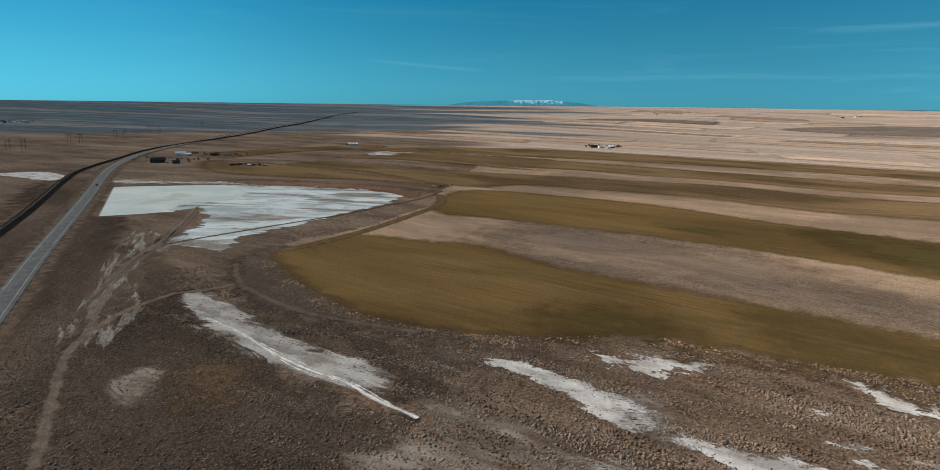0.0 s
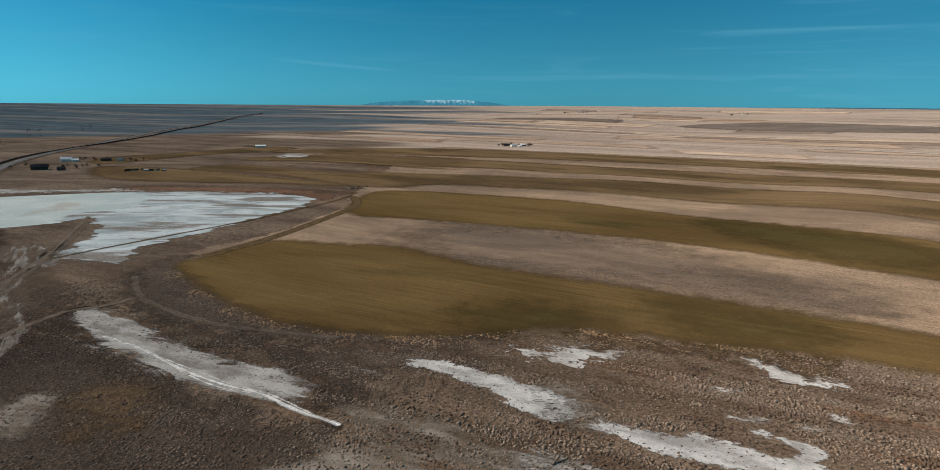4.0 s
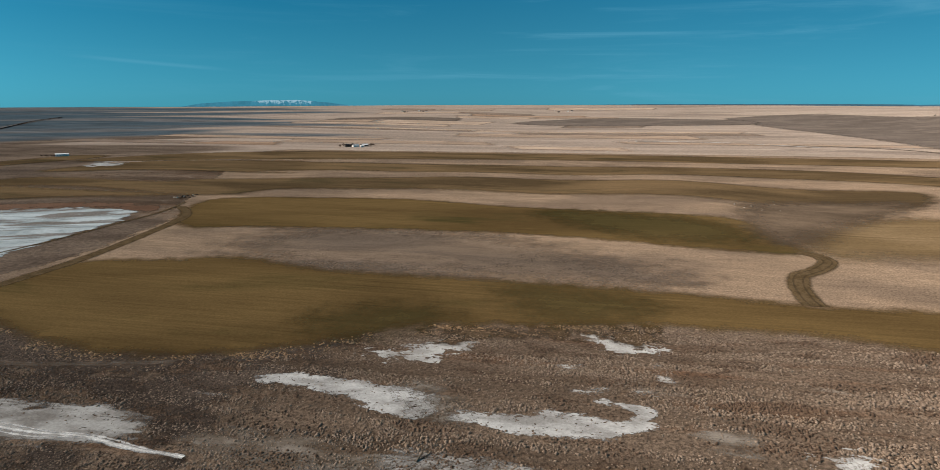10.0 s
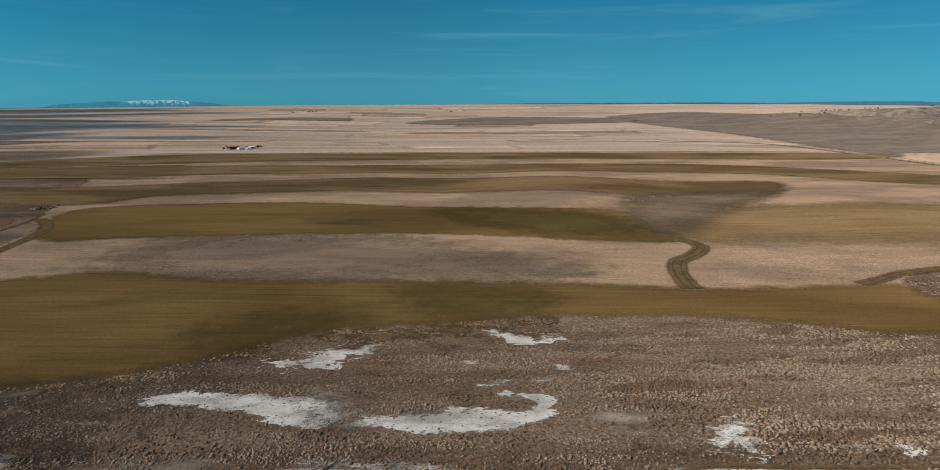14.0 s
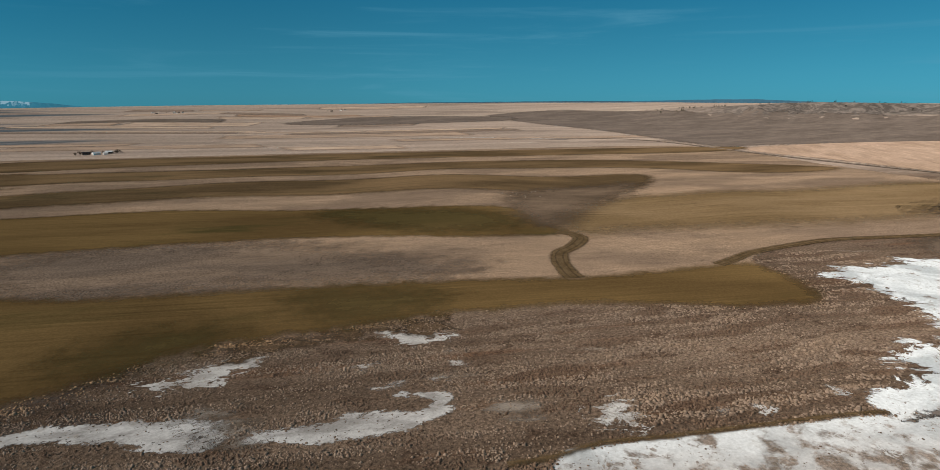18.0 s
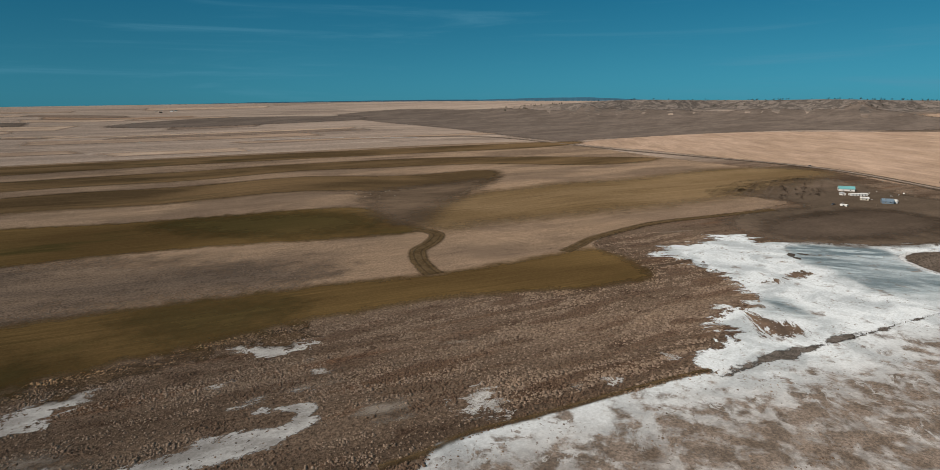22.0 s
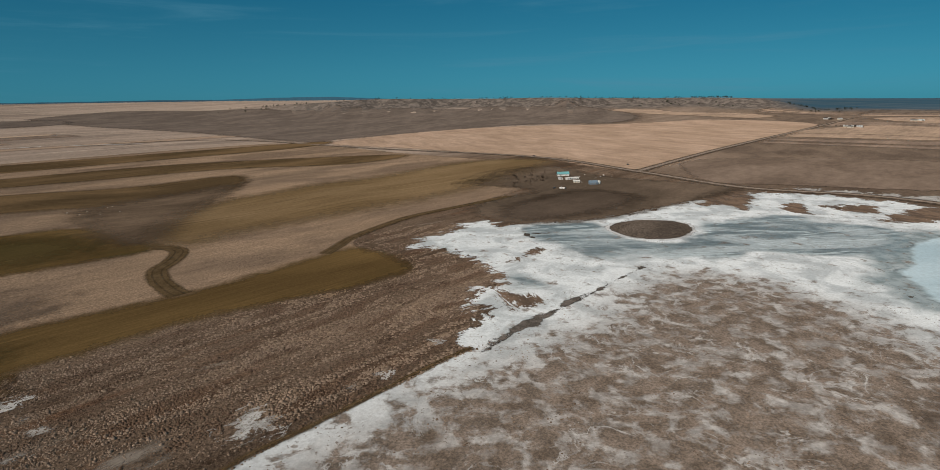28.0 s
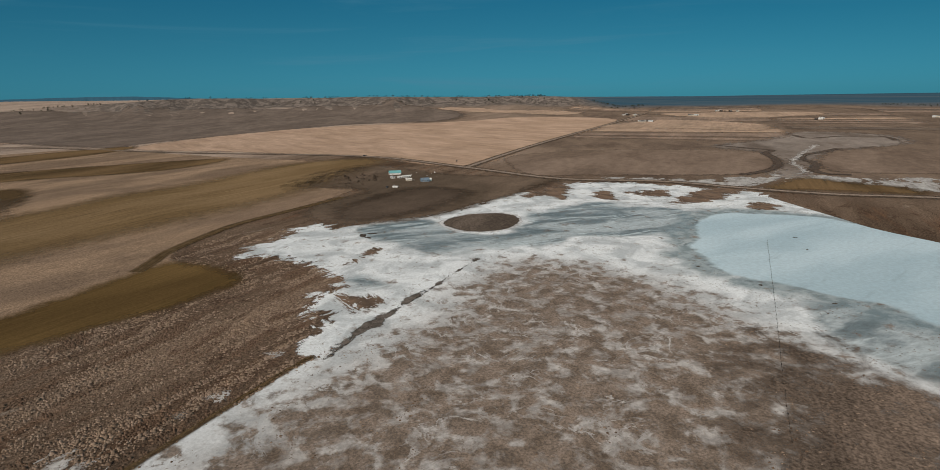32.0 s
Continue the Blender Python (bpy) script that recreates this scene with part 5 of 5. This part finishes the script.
def tree(name, x, y, tall, wide, seed, leaf, label, category, group, clumps=60, trunk=0.25):
    rng = random.Random(seed)
    ob = thing(name, x, y, rng.uniform(0, 360), label, category, group, -0.1)
    bm = rod(bmesh.new(), (0, 0, 0), (0.1, 0, tall * 0.75), tall * 0.03, tall * 0.008)
    for k in range(6):
        a, z = rng.uniform(0, 6.28), tall * rng.uniform(trunk, 0.65)
        rod(bm, (0, 0, z), (wide * 0.4 * math.cos(a), wide * 0.4 * math.sin(a), z + tall * 0.18), tall * 0.012, tall * 0.004, 5)
    part("trunk", bm, M_BARK, ob)
    bm = crown(bmesh.new(), rng, (0, 0, tall * (0.5 + trunk / 2)), (wide / 2, wide / 2, tall * (0.5 - trunk / 2)), clumps, wide * 0.13)
    part("crown", bm, leaf, ob)
    return ob


# the farmstead by the lake
building("barn", 764, -28, 98, 15, 8.5, 3.0, 2.4, M_WHITE, M_TEAL, "white barn with a teal metal roof", "barn", 2, True)
building("mobile_home", 730, -38, -64, 17, 4.6, 2.2, 0.8, M_WHITE, M_WHITE, "long white mobile home with a low roof", "house", 5)
building("shed", 727, -24, 25, 5, 4.0, 2.6, 1.0, M_WHITE, M_TIN, "small white shed beside the mobile home", "shed", 1)
building("shed", 700, -42, 95, 7, 4.5, 2.6, 1.0, M_CREAM, M_WHITE, "cream shed with a white roof", "shed", 2)
building("house", 688, -60, 100, 9, 7.5, 2.8, 2.0, M_BLUE, M_BLUE, "blue-grey house with a blue roof", "house", 2)
tank = thing("water_tank", 692, -67, 0, "white domed water tank on a ring base", "tank")
bm = rod(bmesh.new(), (0, 0, 0), (0, 0, 3.0), 2.0, sides=18)
part("shell", bm, M_WHITE, tank)
bm = bmesh.new()
bmesh.ops.create_uvsphere(bm, u_segments=18, v_segments=8, radius=2.0, matrix=pose(0, 0, 3.0) @ Matrix.Diagonal((1, 1, 0.55, 1)))
part("dome", bm, M_WHITE, tank)
part("base_ring", rod(bmesh.new(), (0, 0, -0.1), (0, 0, 0.25), 2.2, sides=18), M_GREYROOF, tank)
vehicle("pickup_truck", 655, -15, 70, M_BLACKCAR, "dark pickup parked at the pasture edge", 5.6, True, 0.15)
building("shed", 652, -24, 60, 6, 2.6, 1.6, 0.5, M_WHITE, M_WHITE, "low white stock trailer at the pasture edge", "shed", 1)
vehicle("pickup_truck", 1019, 12, -25, M_BLACKCAR, "dark truck on the gravel road", 7.0, True, 0.9)
vehicle("car", 885, -127, 60, M_BLACKCAR, "dark vehicle parked in the wheat stubble", 6.0, True, 0.3)
vehicle("car", -420, 657, 27, M_BLACKCAR, "dark car driving on the highway", 4.7, False, 0.75)
rng = random.Random(3)
for k in range(26):
    tree("shrub", 712 + rng.uniform(-22, 60), 10 + rng.uniform(-14, 26), rng.uniform(1.6, 3.6), rng.uniform(2.2, 4.6), 40 + k, M_TWIGS,
         "bare brown shrub near the farmstead", "shrub", "shrubs by the farmstead", 40, 0.1)
for k in range(14):
    x, y = 728 + rng.uniform(-60, 46), -60 + rng.uniform(-30, 34)
    ob = thing("crate", x, y, rng.uniform(0, 90), "weathered crate and scrap beside the sheds", "crate", "farmyard clutter", -0.05)
    part("box", box(bmesh.new(), rng.uniform(0.8, 2.6), rng.uniform(0.8, 1.6), rng.uniform(0.6, 1.4), bevel=0.05), (M_RUST, M_WHITE, M_WOOD, M_TIN)[k % 4], ob)
    part("lid", box(bmesh.new(), 1.0, 0.9, 0.1, (0, 0, 1.0)), M_WOOD, ob)

# farmsteads to the north and west
building("barn", 300, 1436, 20, 15, 9, 3.8, 2.5, M_DARKWOOD, M_DARKROOF, "dark farm barn with a black roof", "barn", 3, True)
building("house", 318, 1428, 10, 14, 9, 3.4, 2.4, M_WHITE, M_TIN, "white farmhouse among dark trees", "house", 3)
building("barn", 345, 1440, -30, 14, 9, 3.8, 2.5, M_DARKWOOD, M_TIN, "dark barn with a pale metal roof", "barn", 3, True)
building("shed", 333, 1420, 5, 8, 6, 3, 1.4, M_WHITE, M_WHITE, "small white farm shed", "shed", 1)
for k in range(16):
    tree("tree", 325 + rng.uniform(-48, 48), 1445 + rng.uniform(-14, 16), rng.uniform(5, 8), rng.uniform(5, 8), 90 + k, M_TWIGS,
         "dark bare windbreak tree by a farmstead", "tree", "windbreak trees")
building("barn", -484, 912, 28, 20, 10, 4.5, 3, M_DARKWOOD, M_DARKROOF, "long dark barn with a black roof", "barn", 4, True)
building("shed", -452, 905, 15, 9, 7, 3, 2, M_DARKWOOD, M_DARKROOF, "small dark shed beside the long barn", "shed", 1)
building("house", -508, 1036, 25, 16, 10, 4, 3, M_WHITE, M_TIN, "white two-storey farmhouse beside the railway", "house", 4)
building("house", -492, 1030, 25, 9, 7, 3, 2, M_WHITE, M_WHITE, "small white cottage near the farmhouse", "house", 2)
building("shed", -450, 1040, 10, 14, 8, 3, 2, M_REDWALL, M_DARKROOF, "dark red machine shed", "shed", 2, True)
building("shed", -430, 1045, 10, 10, 6, 3, 2, M_CREAM, M_GREYROOF, "cream shed with a grey roof", "shed", 1)
for k in range(24):
    x, y = ((-520 + rng.uniform(-20, 110), 930 + rng.uniform(-10, 30)) if k % 2 else (-470 + rng.uniform(-30, 80), 1045 + rng.uniform(-14, 14)))
    tree("tree", x, y, rng.uniform(3.5, 7), rng.uniform(4, 6.5), 120 + k, M_TWIGS, "dark bare windbreak tree by a farmstead", "tree", "windbreak trees")
for k in range(9):
    x, y = -341 + rng.uniform(-26, 30), 894 + rng.uniform(-9, 9)
    building("shed", x, y, rng.uniform(0, 90), rng.uniform(3, 6), rng.uniform(2.5, 4), 1.9, 0.9, (M_DARKWOOD, M_RUST, M_CREAM)[k % 3], (M_DARKROOF, M_DARKROOF, M_DARKROOF, M_TIN)[k % 4],
             "small weathered shed in a farm row", "shed", 1, group="weathered sheds")
building("barn", -268, 1357, 12, 22, 9, 4, 1.5, M_WHITE, M_WHITE, "long white metal shed", "barn", 4, True)
for k in range(5):
    tree("tree", -300 + k * 5, 1350 + (k % 2) * 6, 4.5, 4.5, 160 + k, M_TWIGS, "dark bare windbreak tree by a farmstead", "tree", "windbreak trees")
def boulder(x, y, k, least, most, mat, label, group):
    ob = thing("boulder", x, y, rng.uniform(0, 360), label, "boulder", group, -0.2)
    bm = bmesh.new()
    bmesh.ops.create_icosphere(bm, subdivisions=2, radius=1.0)
    s = Vector((rng.uniform(least, most), rng.uniform(least, most * 0.8), rng.uniform(least * 0.9, most * 0.7)))
    for v in bm.verts:
        v.co = Vector((v.co.x * s.x, v.co.y * s.y, max(v.co.z, -0.4) * s.z + 0.3)) * (1 + 0.22 * noise.noise(v.co * 1.7 + Vector((k, 0, 0))))
    part("stone", bm, mat, ob)


for k in range(16):
    boulder(-31 + rng.uniform(-13, 13), 709 + rng.uniform(-12, 12), k, 0.8, 2.0, M_DARKWOOD if k % 3 else M_BLEACHED, "dark boulder in a field stone pile", "field stone pile")
for k in range(14):
    boulder(500 + rng.uniform(-40, 45), 418 + rng.uniform(-22, 24), 40 + k, 0.5, 1.3, M_BLEACHED if k % 3 else M_DARKWOOD, "pale stone lying in the brushy gully", "gully stones")

# far hamlets to the south
for cx, cy, count, spread in ((1825, -873, 11, 44), (2191, -997, 5, 34), (1991, -1159, 5, 30), (1150, 3550, 6, 90), (2050, 3250, 4, 80), (1543, -1681, 5, 26), (2300, -1460, 8, 70), (-1507, 1947, 7, 60)):
    for k in range(count):
        x, y = cx + rng.uniform(-spread, spread), cy + rng.uniform(-0.6, 0.6) * spread
        building("house", x, y, rng.uniform(0, 180), rng.uniform(9, 16), rng.uniform(7, 9), 3.5, 2.4, (M_WHITE, M_CREAM, M_DARKWOOD)[k % 3],
                 (M_TIN, M_DARKROOF, M_GREYROOF)[(k // 2) % 3], "small house in a far hamlet", "house", 2, group="hamlet houses")
    for k in range(count // 2):
        tree("tree", cx + rng.uniform(-spread, spread), cy + rng.uniform(-0.6, 0.6) * spread, rng.uniform(4, 8), rng.uniform(5, 8), 200 + k, M_TWIGS,
             "dark bare tree in a far hamlet", "tree", "hamlet trees")
building("barn", 1619, -1360, 38, 12, 26, 5, 2, M_WHITE, M_WHITE, "long white barn on the plain", "barn", 3, True)
building("shed", 1608, -1333, 38, 8, 8, 3, 2, M_DARKWOOD, M_DARKROOF, "dark shed beside the white barn", "shed", 1)


# ---- power line ----
def pylon(x, y, turn):
    ob = thing("power_pylon", x, y, turn, "wooden H-frame power pylon on the steppe", "pylon", "power pylons", -0.3)
    for s in (-1, 1):
        part("pole", rod(bmesh.new(), (s * 3, 0, 0), (s * 3, 0, 21), 0.34, 0.22), M_DARKWOOD, ob)
        part("brace", rod(bmesh.new(), (-s * 3, 0, 13), (s * 3, 0, 17), 0.14), M_DARKWOOD, ob)
    part("crossarm", box(bmesh.new(), 12, 0.35, 0.4, (0, 0, 17.6)), M_DARKWOOD, ob)
    for k in (-5.5, 0, 5.5):
        part("insulator", rod(bmesh.new(), (k, 0, 15.9), (k, 0, 17.6), 0.12, 0.08), M_GREYROOF, ob)
    return ob


first = pylon(-835, 1068, 60)
for x, y in ((-811, 1074), (-852, 1259), (-831, 1265), (-856, 1432), (-837, 1439), (-918, 1706), (-896, 1715), (-900, 1950), (-880, 1958)):
    copy_thing(first, pose(x, y, float(height(x, y)) - 0.3, 0, 0, 60))


# ---- fences ----
def fence(points, gap, label, tall=1.35, jitter=0.5):
    line = curve(points, per=12)
    d = np.concatenate([[0], np.cumsum(np.hypot(*np.diff(line, axis=0).T))])
    at = np.arange(0, d[-1], gap)
    xs, ys = np.interp(at, d, line[:, 0]), np.interp(at, d, line[:, 1])
    ob = thing("fence", float(xs[0]), float(ys[0]), 0, label, "fence")
    z0 = float(height(xs[0], ys[0]))
    fr = random.Random(len(at))
    base = None
    spots = []
    for x, y in zip(xs, ys):
        lean = (fr.uniform(-7, 7), fr.uniform(-7, 7))
        p = Vector((x - xs[0] + fr.uniform(-jitter, jitter) * 0.3, y - ys[0] + fr.uniform(-jitter, jitter) * 0.3, float(height(x, y)) - z0 - 0.2))
        if base is None:
            base = part("post", rod(bmesh.new(), (0, 0, 0), (0, 0, tall + 0.2), 0.13, 0.11, 6), M_DARKWOOD, ob)
            post = base
        else:
            post = new("post", base.data)
            post.parent = ob
        post.matrix_basis = Matrix.Translation(p) @ pose(0, 0, 0, lean[0], lean[1], fr.uniform(0, 360)) @ Matrix.Diagonal((1, 1, fr.uniform(0.8, 1.15), 1))
        spots.append(p)
    for h in (0.45 * tall, 0.8 * tall):
        bm = bmesh.new()
        for a, b in zip(spots[:-1], spots[1:]):
            rod(bm, a + Vector((0, 0, 0.2 + h)), b + Vector((0, 0, 0.2 + h)), 0.012, sides=3)
        part("wire", bm, M_WIRE, ob)
    return ob


fence([(343, -258), (252, -196), (169, -139), (129, -112)], 5.4, "line of dark leaning timber fence posts across the salt lake", 0.85)
fence([(218, 23), (233, 14), (258, -1), (284, -20), (315, -40), (346, -62)], 4.2, "old dark fence posts along the wet ditch", 0.9)

fence([(a, b) for a, b in [(380, -425), (379, -430)]], 4.0, "two tall weathered corner posts beside the road", 3.0)

# a bleached log and mud lumps
log = thing("dead_log", 48, 145, 40, "grey-brown dead log leaning out of the scrub", "log")
part("trunk", rod(bmesh.new(), (-2.6, 0, 0.15), (2.6, 0.2, 1.5), 0.34, 0.2, 9), M_WOOD, log)
part("branch", rod(bmesh.new(), (0.8, 0, 1.0), (2.0, 0.9, 2.1), 0.12, 0.05), M_WOOD, log)
part("branch", rod(bmesh.new(), (-0.6, 0, 0.7), (0.4, -0.8, 1.5), 0.1, 0.04), M_WOOD, log)
for k, (x, y, s) in enumerate(((427, 10, 6.5), (419, 6, 4.5), (432, 3, 5.0), (300, -183, 2.2), (262, -196, 2.0), (170, -150, 2.0), (347, -282, 2.2), (230, -212, 1.8), (318, -268, 1.5))):
    ob = thing("mud_mound", x, y, 40 * k, "low dark mud mound on the salt ice", "mound", "mud mounds", -0.1)
    bm = bmesh.new()
    bmesh.ops.create_icosphere(bm, subdivisions=3, radius=1.0)
    for v in bm.verts:
        v.co = Vector((v.co.x * s, v.co.y * s * 0.5, max(v.co.z, -0.2) * 0.5)) * (1 + 0.25 * noise.noise(v.co * 2 + Vector((k, 3, 0))))
    part("mud", bm, M_GULLYMUD, ob)

# ---- trees on the scarp ----
kinds = []
for k in range(4):
    t = random.Random(k)
    ob = tree("pine_tree", 3300, 200 + 30 * k, 10, 6, 300 + k, M_PINE, "dark pine on the scarp", "tree", "pines on the scarp", 46, 0.1)
    kinds.append(ob)
count = 0
while count < 285:
    az = rng.uniform(60, 116)
    dense = 0.9 if 101 < az < 107 or az > 111 else 0.5 if 62 < az < 68 else 0.35 if 84 < az < 101 else 0.10
    if rng.random() > dense:
        continue
    r = 3350 + 110 * math.sin(az / 3.1) + 60 * math.sin(az / 1.17 + 1) + rng.uniform(-40, 45) - (rng.uniform(20, 200) if rng.random() < (0.6 if 97 < az < 103 else 0.25) else 0)
    x, y = r * math.sin(radians(az)), r * math.cos(radians(az))
    ob = copy_thing(kinds[count % 4], pose(x, y, float(height(x, y)) - 0.4, 0, 0, rng.uniform(0, 360)))
    s = rng.uniform(0.7, 1.2)
    ob.scale = (s * 1.5, s * 1.5, s)
    count += 1
for k in range(26):
    x, y = 2255 + rng.uniform(-150, 150), -2326 + rng.uniform(-60, 60)
    copy_thing(kinds[k % 4], pose(x, y, float(height(x, y)) - 0.4, 0, 0, 40 * k))


# ---- distance ----
def ridge(name, az0, az1, r, tops, mat, label, base=-1.2, rough=0.12, seed=1):
    """A far range: a slope rising to a broken crest, with depth."""
    rng2 = np.random.default_rng(seed)
    n = 160
    az = np.linspace(az0, az1, n)
    el = np.interp(np.linspace(0, 1, n), np.linspace(0, 1, len(tops)), tops)
    jag = sum(np.sin(az * f + rng2.uniform(0, 6)) / f ** 0.7 for f in (2.3, 5.1, 9.7, 17.0, 31.0))
    el = el + rough * jag * np.sin(np.pi * np.linspace(0, 1, n)) ** 0.5
    rows = []
    for u in np.linspace(0, 1, 9):
        dist = r + 60 * u
        wob = 1 + 0.08 * np.sin(az * 13 + 6 * u) * (u < 1)
        lift = EYE + dist * np.tan(np.radians(base + (el - base) * u ** 0.8 * (wob if u < 1 else 1)))
        rows.append(np.stack([dist * np.sin(np.radians(az)), dist * np.cos(np.radians(az)), lift], -1))
    v = np.concatenate(rows)
    i, j = np.meshgrid(np.arange(n - 1), np.arange(8))
    p = j * n + i
    quads = np.stack([p, p + 1, p + n + 1, p + n], -1).reshape(-1, 4)
    snow = np.concatenate([np.full(n, u) * np.clip((el - 0.12) * 5, 0, 1) for u in np.linspace(0, 1, 9)])
    return sheet(name, v, quads, mat, {"snow": snow}, label, "mountains", "structure")


def make_haze_glow(name, rock, snow):
    """Distance so hazy that the air's light is put in as emission."""
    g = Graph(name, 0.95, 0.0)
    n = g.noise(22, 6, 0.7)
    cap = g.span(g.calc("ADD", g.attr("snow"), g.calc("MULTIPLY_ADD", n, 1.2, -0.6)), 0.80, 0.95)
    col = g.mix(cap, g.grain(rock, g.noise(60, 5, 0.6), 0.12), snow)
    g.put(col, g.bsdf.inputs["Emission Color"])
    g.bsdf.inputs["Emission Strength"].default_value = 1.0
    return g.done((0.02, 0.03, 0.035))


ridge("backdrop_mountains", -2.4, 12.0, 4720, [-0.28, 0.0, 0.15, 0.24, 0.30, 0.36, 0.39, 0.31, 0.16, -0.04], make_haze_glow("hazy_mountain_glow", (0.030, 0.148, 0.215), (0.20, 0.34, 0.42)),
      "far haze-blue mountain range with snow on its peaks", rough=0.018)
ridge("backdrop_hills", 30, 60, 4720, [0.05, 0.10, 0.19, 0.22, 0.24, 0.27, 0.24], make_haze_glow("hazy_hills_glow", (0.030, 0.078, 0.112), (0.030, 0.078, 0.112)),
      "low dark haze-blue hills on the horizon", rough=0.012, seed=4)
ridge("backdrop_mesa", 58, 78, 4740, [0.20, 0.23, 0.28, 0.33, 0.34, 0.33, 0.20, 0.06, -0.02], make_haze_glow("hazy_mesa_glow", (0.036, 0.110, 0.160), (0.036, 0.110, 0.160)),
      "far haze-blue mesa on the horizon", rough=0.01, seed=7)
